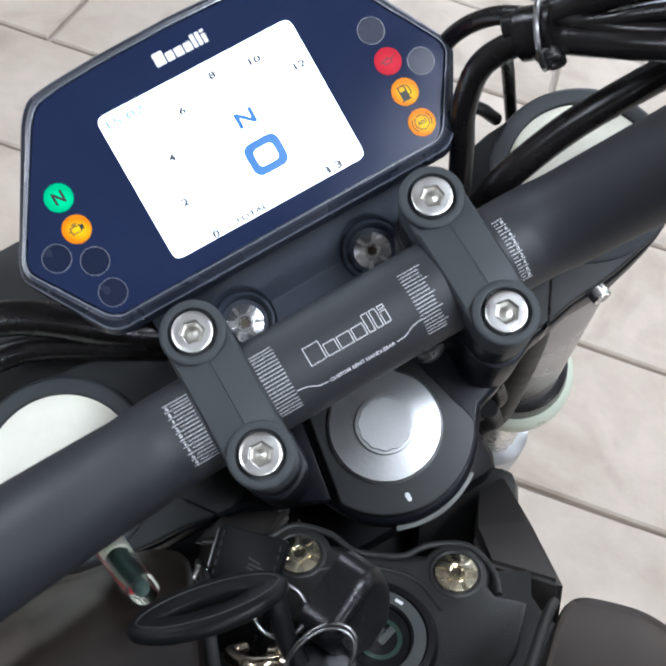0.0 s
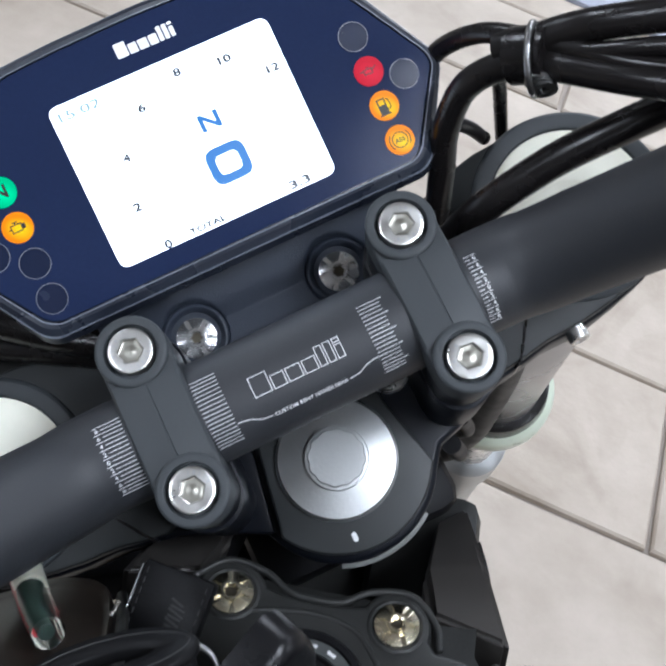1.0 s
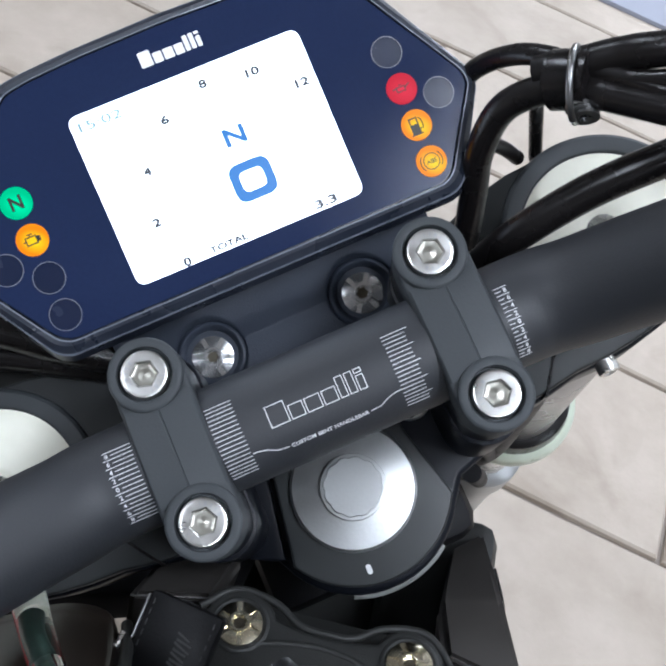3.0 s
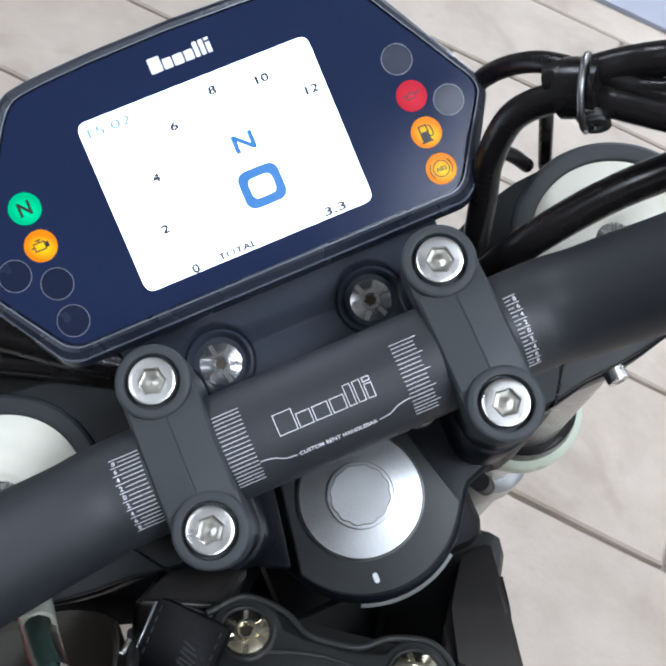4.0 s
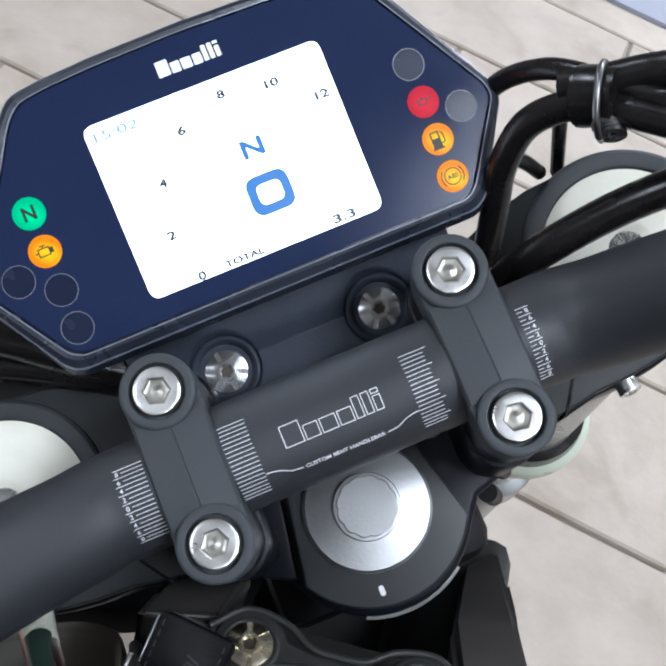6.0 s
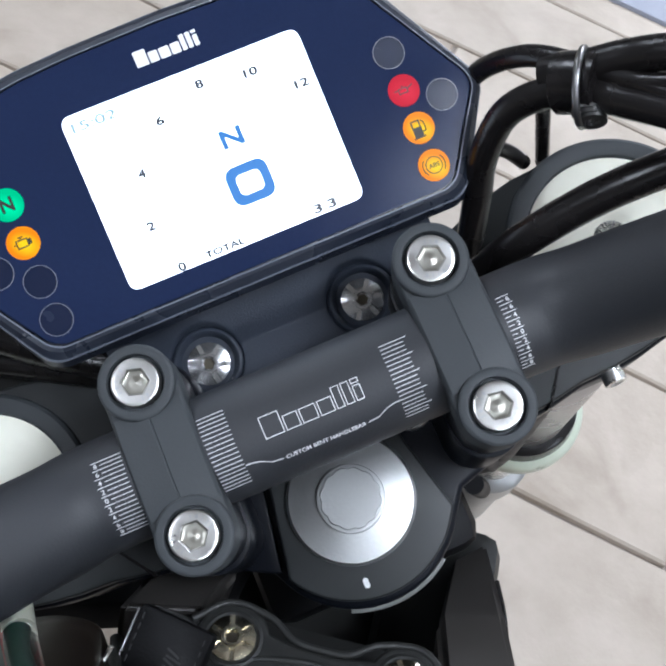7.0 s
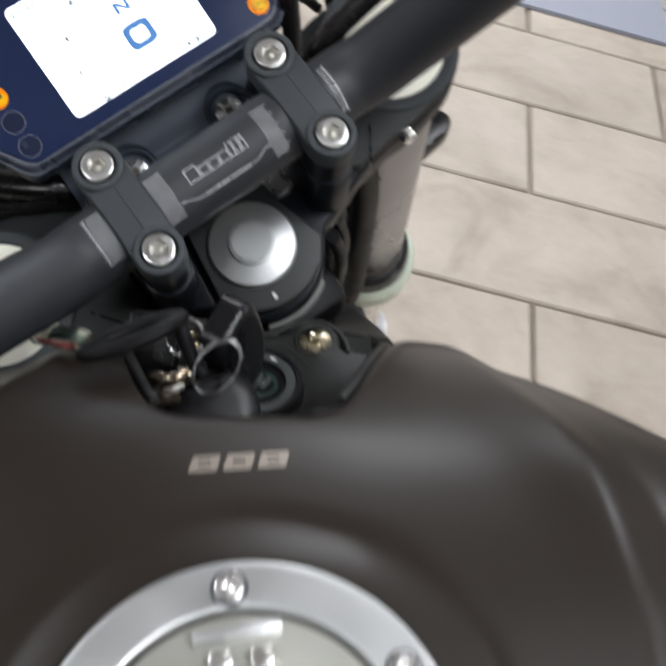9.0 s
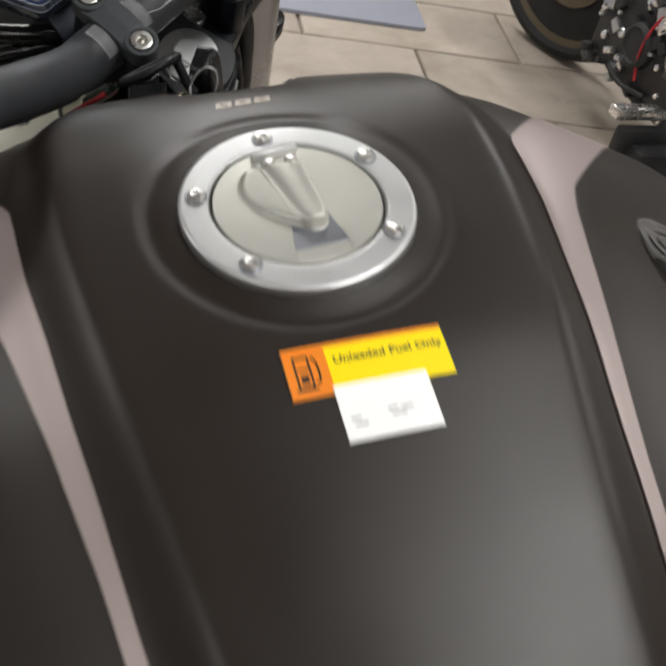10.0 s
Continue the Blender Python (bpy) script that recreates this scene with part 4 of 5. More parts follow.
# small green glints in the lock, put in as a coloured ring
part("keyhole_glint", moved(annulus(5.2, 6.6, 0.8, 1.3, 32), Matrix.Translation((1.5, 0, 0))), green_plastic, lock, "dark green ring standing in for the keyhole's green glints", LOCK)
for a, w in ((62, 2.6), (85, 1.6), (118, 2.4), (128, 2.0)):
    part("dial_mark", moved(slab(rect(-w / 2, w / 2, -0.5, 0.5), 2.6, 2.66), Matrix.Rotation(radians(a - 90), 4, "Z") @ Matrix.Translation((0, 13.2, 0))), white_mark, lock, "small pale dial mark", LOCK, 0)

# wing of the frame cover that runs forward beside the steering head
for s in (-1, 1):
    wing_v = [(s * 34, 8, -6), (s * 58.5, 1, -4), (s * 55, 49, -42), (s * 51.5, 103.5, -89), (s * 38, 88, -84), (s * 33, 44, -43), (s * 33, 4, -26), (s * 64, -4, -60), (s * 60, 46, -92), (s * 51, 100, -120)]
    wing_f = [[0, 1, 2, 5], [5, 2, 3, 4], [0, 5, 6], [1, 7, 8, 2], [2, 8, 9, 3], [3, 9, 4], [0, 6, 7, 1], [6, 5, 8, 7], [5, 4, 9, 8]]
    wb = bmesh.new()
    wv = [wb.verts.new(v) for v in wing_v]
    for f in wing_f:
        wb.faces.new([wv[i] for i in f])
    bmesh.ops.bevel(wb, geom=wb.edges[:], offset=2.4, segments=3, affect="EDGES")
    part("cover_wing", wb, shroud_paint, bike, "matte graphite cover wing", K, 40)
# added plate that keeps the gap left of the stem black
under = [(-124, 6), (-108, 8), (-90, 16), (-76, 19), (-62, 24), (-36, 30), (-30, 70), (-120, 80)]
part("underbar_filler", slab(rounded(under, 5), -66, -48, 3, 2), hose_black, bike, "added black plate filling the dark gap under the handlebar", K, 40)
# added block that stands for the deep shaded cavity below the yoke
part("stem_filler", block(-48, 38, -54, 4, -260, -140, 8), hose_black, bike, "added black block for the shaded cavity round the steering stem", S)
# added box, no known part: hides the floor behind the left hoses
part("dash_filler", block(-128, -24, 42, 112, -130, -76, 9), plastic_matte, bike, "added black block filling the dark space under the dashboard", S)
cable("brake_hose", [(70, -4, -86), (77, -11, -130), (80, -15, -220), (79, -19, -320), (72, -16, -400)], 7.5, hose_black, label="black hose beside the fork tube")
for x, y, r in ((43, -36, 3.4), (50, -29, 3.0), (46, -22, 4.0), (57, -18, 2.6)):
    cable("cable", [(x - 6, y + 2, -92), (x, y, -130), (x + 6, y + 4, -190), (x + 8, y + 8, -250)], r, hose_black, label="black cable beside the steering head")
for pts, r, m in (([(58, 92, -98), (63, 80, -101), (67, 62, -102), (71, 48, -103), (76, 20, -105)], 1.6, rubber), ([(57, 88, -106), (66, 70, -107), (73, 40, -108), (76, 10, -110)], 1.2, ring_line)):
    cable("cable", pts, r, m, "thin wire beside the cover wing", K)
# three added blocks that close the dark gaps below the lock and wings
part("notch_filler", block(-34, 34, -92, 20, -140, -24, 6), plastic_matte, bike, "", K)
part("gusset_filler", block(14, 59, 42, 112, -232, -92, 8), plastic_matte, bike, "added black block filling the dark gap under the cover wings", K)
part("gusset_filler", block(-52, 60, -4, 98, -230, -112, 10), plastic_matte, bike, "added black block filling the dark gap under the cover wings", K)

# ---- fuel tank ----
Y_KEYS = (-640, -560, -500, -450, -400, -360, -315, -274, -230, -193, -150, -110, -95, -80, -60, -40, -20, -5)
TANK_X = 4.0
Z_KEYS = (-75, -44, -18, 2, 20, 32, 43.5, 54.5, 61.5, 66, 69.3, 67.6, 64.5, 59, 48, 34, 17, 3)
W_KEYS = (52, 56, 60, 64, 69, 75, 82, 89, 95, 99, 101, 98, 93, 86, 79, 74, 72, 71)


Y_RUN = np.arange(-720.0, 60.0, 1.0)
BELL = np.exp(-0.5 * (np.arange(-36, 37) / 11.0) ** 2)
BELL /= BELL.sum()
Z_RUN, W_RUN = (np.convolve(np.interp(np.arange(-756.0, 96.0, 1.0), Y_KEYS, ks), BELL, "valid") for ks in (Z_KEYS, W_KEYS))


def tank_z(x, y):
    ax, w = abs(x - TANK_X), float(np.interp(y, Y_RUN, W_RUN))
    z = float(np.interp(y, Y_RUN, Z_RUN)) - 4.0 * min(ax / w, 1.0) ** 2.4
    d = ax - w
    z += 0.35 * math.exp(-((d + 3) / 9) ** 2)
    if d > 0:
        z -= 8.5 * smooth01(d / 25) + 0.13 * d + (0.0034 * d * d if d < 58 else 11.44 + 0.394 * (d - 58))
    rho = math.hypot(x - 3.0, y + 195.5)
    z -= 0.9 * math.exp(-((rho - 65.5) / (4.6 if rho < 65.5 else 3.2)) ** 2)
    if rho < 62:
        plane = 66.0 + (y + 195.5) * 0.095
        z = z + (plane - z) * smooth01((62 - rho) / 16)
    return z


BELL_X = np.exp(-0.5 * (np.arange(-12, 13) / 3.5) ** 2)
BELL_X /= BELL_X.sum()
F_RUN = np.convolve(np.interp(np.abs(np.arange(-292.0, 293.0, 1.0)), (0, 20, 29, 35, 43, 50, 55, 60, 75, 92, 110, 150, 175, 215, 240, 270), (-88, -88, -85, -75, -50, -27, -11, -7, -9, -14, -24, -58, -76, -90, -104, -150)), BELL_X, "valid")


def tank_front(x):
    return float(np.interp(x, np.arange(-280.0, 281.0, 1.0), F_RUN))


cols = [-262 + 524 * i / 340 for i in range(341)]
rows_n = 360
tv, tf = [], []
for j in range(rows_n + 4):
    for x in cols:
        if j < 4:
            y0 = tank_front(x)
            dz, dy = ((-70, 3), (-16, 1.2), (-6, 0.0), (-1.8, -1.6))[j]
            tv.append((x, y0 + dy, tank_z(x, y0 - 5) + dz))
        else:
            t = (j - 4) / (rows_n - 1)
            y = tank_front(x) - 5 + (-620 - tank_front(x)) * t
            tv.append((x, y, tank_z(x, y)))
nc = len(cols)
for j in range(rows_n + 3):
    for i in range(nc - 1):
        tf.append([j * nc + i, j * nc + i + 1, (j + 1) * nc + i + 1, (j + 1) * nc + i])
n0 = len(tv)
for j in range(rows_n + 4):
    for s, i in ((-1, 0), (1, nc - 1)):
        x, y, z = tv[j * nc + i]
        tv.append((x - s * 30, y, z - 190))
for j in range(rows_n + 3):
    tf.append([j * nc, (j + 1) * nc, n0 + 2 * (j + 1), n0 + 2 * j])
    tf.append([j * nc + nc - 1, (j + 1) * nc + nc - 1, n0 + 2 * (j + 1) + 1, n0 + 2 * j + 1])
tank = part("fuel_tank", (tv, tf), tank_paint, bike, "matte graphite fuel tank", K, 60)


for s in (-1, 1):
    bead = [(s * (x - 2.6), tank_front(x) + 1.2, tank_z(s * x, tank_front(x) - 5) - 6.0) for x in (55, 52, 48, 44, 40, 36, 32)]
    part("mouth_bead", tube(bead, 1.7, 12, 6), plastic_matte, tank, "matte black beading round the lock panel", K, 60)


def laid(points, lift):
    return [(x, y, tank_z(x, y) + lift) for x, y in points]


def drape(xa, xb, ya, yb, nx, ny, lift, turn=0.0, about=(0, 0)):
    """A thin rectangle that follows the tank's top."""
    c, s = math.cos(turn), math.sin(turn)
    pts = []
    for j in range(ny + 1):
        for i in range(nx + 1):
            x, y = xa + (xb - xa) * i / nx - about[0], ya + (yb - ya) * j / ny - about[1]
            pts.append((about[0] + c * x - s * y, about[1] + s * x + c * y))
    n = len(pts)
    vs = laid(pts, lift) + laid(pts, lift - 0.5)
    w = nx + 1
    fs = [[j * w + i, j * w + i + 1, (j + 1) * w + i + 1, (j + 1) * w + i] for j in range(ny) for i in range(nx)]
    fs += [[n + q for q in f][::-1] for f in fs]
    ring = [i for i in range(w)] + [j * w + nx for j in range(1, ny + 1)] + [ny * w + i for i in range(nx - 1, -1, -1)] + [j * w for j in range(ny - 1, 0, -1)]
    fs += [[a, b, n + b, n + a] for a, b in zip(ring, ring[1:] + ring[:1])]
    return vs, fs


def draped(geo, x0, y0, lift, turn=0.0):
    """A flat drawing laid on the tank round (x0, y0)."""
    c, s = math.cos(turn), math.sin(turn)
    out = []
    for x, y, z in geo[0]:
        u, v = x0 + c * x - s * y, y0 + s * x + c * y
        out.append((u, v, tank_z(u, v) + lift + z))
    return out, geo[1]


# silver stripes along both flanks
for s in (-1, 1):
    ys = [-620 + (620 - 100) * k / 110 for k in range(111)]
    sv = []
    nx = 10
    for y in ys:
        shift = -3.5 if s < 0 else 3.5
        xi = float(np.interp(y, (-620, -500, -383, -355, -305, -270, -235, -200, -156, -148, -100), (60, 76, 95, 99, 105, 110, 114, 119, 122, 125, 168)))
        xo = float(np.interp(y, (-620, -500, -383, -333, -280, -227, -200, -188, -181, -173, -108, -100), (65, 82, 102, 109, 119, 131, 138, 143, 147, 154, 212, 209)))
        for k in range(nx + 1):
            x = xi + (xo - xi) * k / nx + shift
            sv.append((s * x, y, tank_z(s * x, y) + 1.2))
    w = nx + 1
    n = len(sv)
    sv += [(x, y, z - 2.0) for x, y, z in sv]
    sf = [[j * w + i, j * w + i + 1, (j + 1) * w + i + 1, (j + 1) * w + i] for j in range(len(ys) - 1) for i in range(nx)]
    sf += [[n + q for q in f] for f in sf]
    ring = [i for i in range(w)] + [j * w + nx for j in range(1, len(ys))] + [(len(ys) - 1) * w + i for i in range(nx - 1, -1, -1)] + [j * w for j in range(len(ys) - 2, 0, -1)]
    sf += [[a, b, n + b, n + a] for a, b in zip(ring, ring[1:] + ring[:1])]
    part("side_stripe", (sv, sf), stripe_paint, tank, "satin silver stripe along the tank flank", K, 50)
    bx0, by0 = s * 191, -213
    B = Matrix.Translation((bx0, by0, tank_z(bx0, by0) + 3.0)) @ Matrix.Rotation(s * radians(17), 4, "Y")
    badge = part("tank_badge", moved(lathe([(19, -9), (19, 1.0), (18, 2.0), (16, 2.0), (15.4, 1.0), (0.01, 1.2)], 48), B @ Matrix.Diagonal((0.75, 1.25, 1, 1))), badge_metal, tank, "round dark metal tank badge", K)
    part("badge_relief", moved(join(annulus(9, 12, 1.0, 2.0), slab(rounded([(-5, -6), (6, -3), (2, 7), (-6, 4)], 2), 1.0, 2.4, 0.5, 1)), B @ Matrix.Diagonal((0.75, 1.25, 1, 1))), badge_metal, tank, "", K)

# model number as three slanted blocks
for k in range(3):
    x0 = -15.6 + k * 9.9
    geo = slab(rounded([(x0, -3.3), (x0 + 8.2, -3.3), (x0 + 9.8, 2.6), (x0 + 1.8, 2.6)], 0.8, 2), 0, 0.15)
    part("model_mark", draped(geo, -0.8, -110.3, 0.12, radians(5)), logo_tan, tank, "tan metallic block mark", K, 0)
    for ya, yb in ((-1.0, 0.3),) if k == 1 else ((-1.9, -1.2), (0.4, 1.1)):
        part("model_mark", draped(slab([(x0 + 3.0, ya), (x0 + 6.6, ya), (x0 + 6.8, yb), (x0 + 3.2, yb)], 0.15, 0.2), -0.8, -110.3, 0.12, radians(5)), tank_paint, tank, "", K, 0)

# stickers behind the filler
part("fuel_label", drape(-25, 42.3, -293.2, -271.3, 34, 12, 0.35), sticker_yellow, tank, "yellow fuel warning sticker with orange edge", K, 50)
for xa, xb, ya, yb in ((-25, 42.3, -272.9, -271.3), (-25, -7.5, -293.2, -272.9)):
    part("label_border", drape(xa, xb, ya, yb, 24, 4, 0.42), sticker_orange, tank, "orange printed band", K, 50)
part("label_edge", drape(41.7, 42.3, -293.2, -271.3, 2, 12, 0.45), ink, tank, "", K, 50)
part("label_edge", drape(-25, -24.5, -293.2, -271.3, 2, 12, 0.5), ink, tank, "", K, 50)
part("label_text", draped(letters("Unleaded Fuel Only", 3.9, 45, 0.05, 0, 0.02), 17.6, -279.6, 0.5), ink, tank, "black printed lettering", K, 0)
icon = join(frame_of(-5.0, 1.6, -7.0, 7.0, 0.9, 0, 0.05), slab(rect(-4.0, 0.8, 1.0, 1.8), 0, 0.05), slab(rect(-3.2, 0, -4.6, -1.2), 0, 0.05), tube([(2.4, -5, 0.05), (4.2, -4, 0.05), (4.2, 3, 0.05), (2.6, 6, 0.05)], 0.45, 6, 5), slab(rect(-6.2, 2.8, -7.8, -7.0), 0, 0.05))
part("label_symbol", draped(icon, -16.0, -282.3, 0.48), icon_dark, tank, "dark fuel pump symbol", K, 0)
paper = part("paper_label", drape(-8.2, 29.8, -313.6, -290.4, 20, 12, 0.6), sticker_white, tank, "small white paper label", K, 50)
for xa, xb, y in ((-5, -1, -305), (10, 14, -303.5), (15, 20, -304), (-4, 1, -307.5), (11, 17, -306)):
    part("label_text", draped(slab(rect(0, xb - xa, -0.35, 0.35), 0, 0.05), xa, y, 0.68, 0.05), ink_grey, tank, "faint grey print", K, 0)

# filler cap
CAP = K @ Matrix.Translation((2.8, -197.8, 66.0)) @ Matrix.Rotation(radians(5.4), 4, "X") @ Matrix.Diagonal((0.965, 0.965, 1, 1))
cap_ring = part("filler_cap", lathe([(54, -2), (54, 1.4), (53.7, 2.4), (53.0, 3.1), (52.0, 3.35), (51.4, 3.38), (48, 3.45), (44, 3.52), (41.4, 3.6), (40.7, 3.55), (40.2, 3.2), (39.9, 2.4), (39.6, -1), (30, -1)], 120), cap_alloy, bike, "satin aluminium fuel filler ring", CAP, 35)


def lid_height(r, a):
    x, y = r * math.cos(a), r * math.sin(a)
    z = 3.2 - 0.35 * (r / 38) ** 4
    t = (26 - y) / 46.0
    if 0 <= t <= 1:
        q = x + 2.5 - 7.0 * t
        ridge = (11.5 - 4.0 * t) * (math.sqrt(max(0.02, 1 - ((t - 0.72) / 0.28) ** 2)) if t > 0.72 else 1.0)
        left = ridge + 15.0 * math.sin(math.pi * min(1.0, 0.12 + t * 0.92)) ** 1.2
        up = 0.0
        if abs(q) < ridge:
            up = 2.2 + 3.4 * math.sqrt(1 - (q / ridge) ** 2)
        if -left < q < 0:
            up = max(up, 2.4 * smooth01((q + left) / 2.6) + 1.2 * smooth01((q + left) / max(left - ridge, 3.0)) * 0.6)
        elif 0 <= q:
            up *= smooth01((ridge - q) / 2.0)
        z += up * smooth01(t / 0.12) * (1 - smooth01((t - 0.90) / 0.10))
    if -37 < y < -20 and abs(x - 3.5) < 12:
        z -= 2.2 * smooth01((-20 - y) / 3.0) * (1 - smooth01((-31 - y) / 6)) * smooth01((12 - abs(x - 3.5)) / 2)
    return z


lid_rs = [0.01] + [37.0 * k / 60 for k in range(1, 61)] + [37.4, 38.2]
lid = part("cap_lid", join(polar(lid_rs, 180, lid_height, False), lathe([(38.2, 2.8), (38.6, 1.5), (38.6, -1)], 120)), cap_lid_paint, cap_ring, "silver lid with a raised key cover", CAP, 50)
# the recess's darker reflection is put into this piece's blue-grey
part("key_flap", moved(slab(rounded([(-12.5, -8.5), (12.5, -8.5), (9.0, 12), (-9.0, 10)], 1.0), 0.6, 2.0, 0.25, 1), Matrix.Translation((3.0, -20.5, 1.3)) @ Matrix.Rotation(radians(4), 4, "Z")), cap_recess, cap_ring, "key flap with the recess's blue-grey reflection in its colour", CAP)
part("hinge_bar", moved(block(-11.5, 11.5, -1.6, 1.6, 3.2, 6.4, 0.6), Matrix.Translation((-3.0, 33.0, 0)) @ Matrix.Rotation(radians(10), 4, "Z")), cap_alloy, cap_ring, "", CAP)
for x in (-6.0, 4.5):
    part("hinge_knuckle", moved(block(-3.0, 3.0, -2.6, 2.6, 3.0, 6.8, 1.0), Matrix.Translation((x - 1.0, 25.5 + x * 0.1, 0)) @ Matrix.Rotation(radians(8), 4, "Z")), chrome, cap_ring, "", CAP)
for a in (97, 31, -37, -131, 165):
    x, y = 45.6 * math.cos(radians(a)), 45.6 * math.sin(radians(a))
    part("ring_screw", moved(join(*socket_bolt(4.0, 1.9, 2.4)), Matrix.Translation((x, y, 5.6))), chrome, cap_ring, "small chrome socket screw", CAP, 30)
    part("screw_seat", moved(annulus(4.1, 5.2, 3.0, 3.9, 32), Matrix.Translation((x, y, 0))), cap_recess, cap_ring, "", CAP)

# ---- what carries the bike ----
def wheel(name, r, width, F, label):
    hub = part(name, moved(lathe([(28, -width * 0.55), (32, -width * 0.5), (32, width * 0.5), (28, width * 0.55)], 32), Matrix.Rotation(radians(90), 4, "Y")), rim_dark, bike, label, F)
    prof = [(r - width * 0.62, -width * 0.42), (r - width * 0.35, -width * 0.5), (r - width * 0.12, -width * 0.42), (r, 0), (r - width * 0.12, width * 0.42), (r - width * 0.35, width * 0.5), (r - width * 0.62, width * 0.42)]
    part("tyre", moved(lathe(prof + prof[:1], 72), Matrix.Rotation(radians(90), 4, "Y")), tyre_rubber, hub, "black rubber tyre", F)
    part("rim", moved(annulus(r - width * 0.85, r - width * 0.58, -width * 0.4, width * 0.4, 64), Matrix.Rotation(radians(90), 4, "Y")), rim_dark, hub, "", F)
    for k in range(5):
        part("spoke", moved(block(-8, 8, -11, 11, 28, r - width * 0.8, 2), Matrix.Rotation(2 * math.pi * k / 5, 4, "X")), rim_dark, hub, "", F)


wheel("front_wheel", 311, 112, S @ Matrix.Translation((0, 16, -940)), "dark cast front wheel")
wheel("rear_wheel", 315, 150, K @ Matrix.Translation((0, -1010, -710)), "dark cast rear wheel")
part("engine", block(-150, 150, -560, -150, -640, -190, 30), engine_black, bike, "black engine block", K)
part("frame_rail", tube([(0, -40, -120), (0, -200, -140), (0, -480, -150), (0, -760, -120), (0, -980, -60)], 26, 14), engine_black, bike, "", K)
part("swing_arm", join(tube([(-120, -560, -560), (-120, -800, -640), (-110, -1010, -710)], 22, 12), tube([(120, -560, -560), (120, -800, -640), (110, -1010, -710)], 22, 12)), engine_black, bike, "", K)
part("seat", moved(slab(rounded([(-100, -600), (100, -600), (135, -820), (110, -1080), (-110, -1080), (-135, -820)], 40), -110, -45, 18, 4), Matrix()), leather, bike, "black seat", K)
part("side_stand", tube([(-140, -420, -600), (-230, -430, -820), (-290, -440, -1060)], 11, 12), engine_black, bike, "", K)
part("downtube", tube([(0, -20, -150), (0, 20, -320), (0, -120, -560), (0, -200, -620)], 24, 12), engine_black, bike, "", K)

# clear-sleeved connector that hangs under the bar
tag_run = [(-95, -13.0, -26), (-92, -19, -15), (-87.5, -29, 2), (-82, -39, 20)]
sleeve = part("wiring_connector", tube(tag_run, lambda u: 5.2 - 1.2 * u, 14, 6), clear, bike, "connector in a clear plastic sleeve", S, 60)
part("connector_core", tube([(-94.5, -14.5, -24), (-91.5, -20, -14), (-89, -25.5, -5)], 3.2, 10, 5), cap_film, sleeve, "cream connector", S)
part("connector_lead", tube([(-89.5, -25.5, -4), (-86.5, -31.5, 8), (-82.5, -38.5, 19.4)], 2.1, 10, 5), green_plastic, sleeve, "dark green lead", S)
part("connector_lead", tube([(-95, -18, -18), (-90.5, -27, -2), (-85.5, -37, 16)], 1.3, 8, 5), red_plastic, sleeve, "red lead", S)

# ---- the key and what hangs on it ----
BASE = Vector((0.0, 0.0, 0.0))
keyset = new("key_ring")
tagged(keyset, "motorcycle key in the lock with a black leather fob", "key ring")
key_axis = Vector((-8, -15, 44)).normalized()
key_side = Vector((0.50, 0.86, 0.0))
key_side = (key_side - key_axis * key_side.dot(key_axis)).normalized()
KEY = K @ Matrix.Translation((1.5, -27, 2)) @ Matrix((key_side, key_axis, key_side.cross(key_axis))).transposed().to_4x4()
head_line = rounded([(-6.0, 18), (6.0, 18), (11.5, 33), (12.0, 52), (8.0, 59), (-9.0, 59), (-12.0, 52), (-11.5, 33)], [3, 3, 7, 6, 5, 5, 6, 7], 6)
head = part("key_head", slab(head_line, -5.4, 5.4, 4.0, 6), plastic_black, keyset, "black plastic key head", KEY, 60)
part("key_collar", block(-4.4, 4.4, 9, 20, -2.8, 2.8, 0.8), plastic_black, head, "", KEY)
part("key_rib", moved(slab(stadium(13, 0.5, 6), 5.3, 5.6, 0.1, 1), Matrix.Translation((-5, 44, 0))), plastic_matte, head, "", KEY)
part("key_blade", block(-3.6, 3.6, -4, 12, -0.9, 0.9, 0.3), chrome, keyset, "steel key blade", KEY)
ring_at = Vector((-11.0, -57.5, 47.0))
ring_u, ring_v = Vector((0.93, 0.25, 0.28)), Vector((-0.05, -0.62, -0.78))
for shift, rad in ((0.0, 8.8), (1.1, 8.4)):
    ring_pts = [tuple(ring_at + ring_u * rad * math.cos(a) + ring_v * rad * math.sin(a) + Vector((0, -shift, shift * 0.4))) for a in [2 * math.pi * k / 16 for k in range(17)]]
    part("split_ring", tube(ring_pts, 0.46, 10, 4), wire_steel, keyset, "steel split ring", K)
part("split_ring", tube([(-22 + 6.4 * math.cos(a), -49 + 4.6 * math.sin(a), 52 + 4.6 * math.sin(a)) for a in [2 * math.pi * k / 16 for k in range(17)]], 0.6, 10, 4), wire_steel, keyset, "steel ring round the strap", K)
hook = part("snap_hook", tube([(-20, -55, 40), (-25, -58, 41.5), (-30, -57.5, 40), (-34, -54, 36.5), (-31, -51, 34)], 2.0, 12, 6), brass_dull, keyset, "dull brass snap hook", K)
part("swivel", moved(lathe([(2.4, -4), (3.4, -3.2), (3.4, -1.0), (2.6, -0.4), (3.3, 0.4), (3.3, 2.2), (2.2, 3.2), (0.01, 3.4)], 24), Matrix.Translation((-20.5, -55.5, 40)) @ Matrix.Rotation(radians(75), 4, "Y")), brass_dull, hook, "", K)
part("trigger", tube([(-22.5, -59.5, 39.0), (-27, -62, 39.5), (-32, -59.5, 36.5)], 1.1, 8, 5), chrome, hook, "bright spring lever", K)
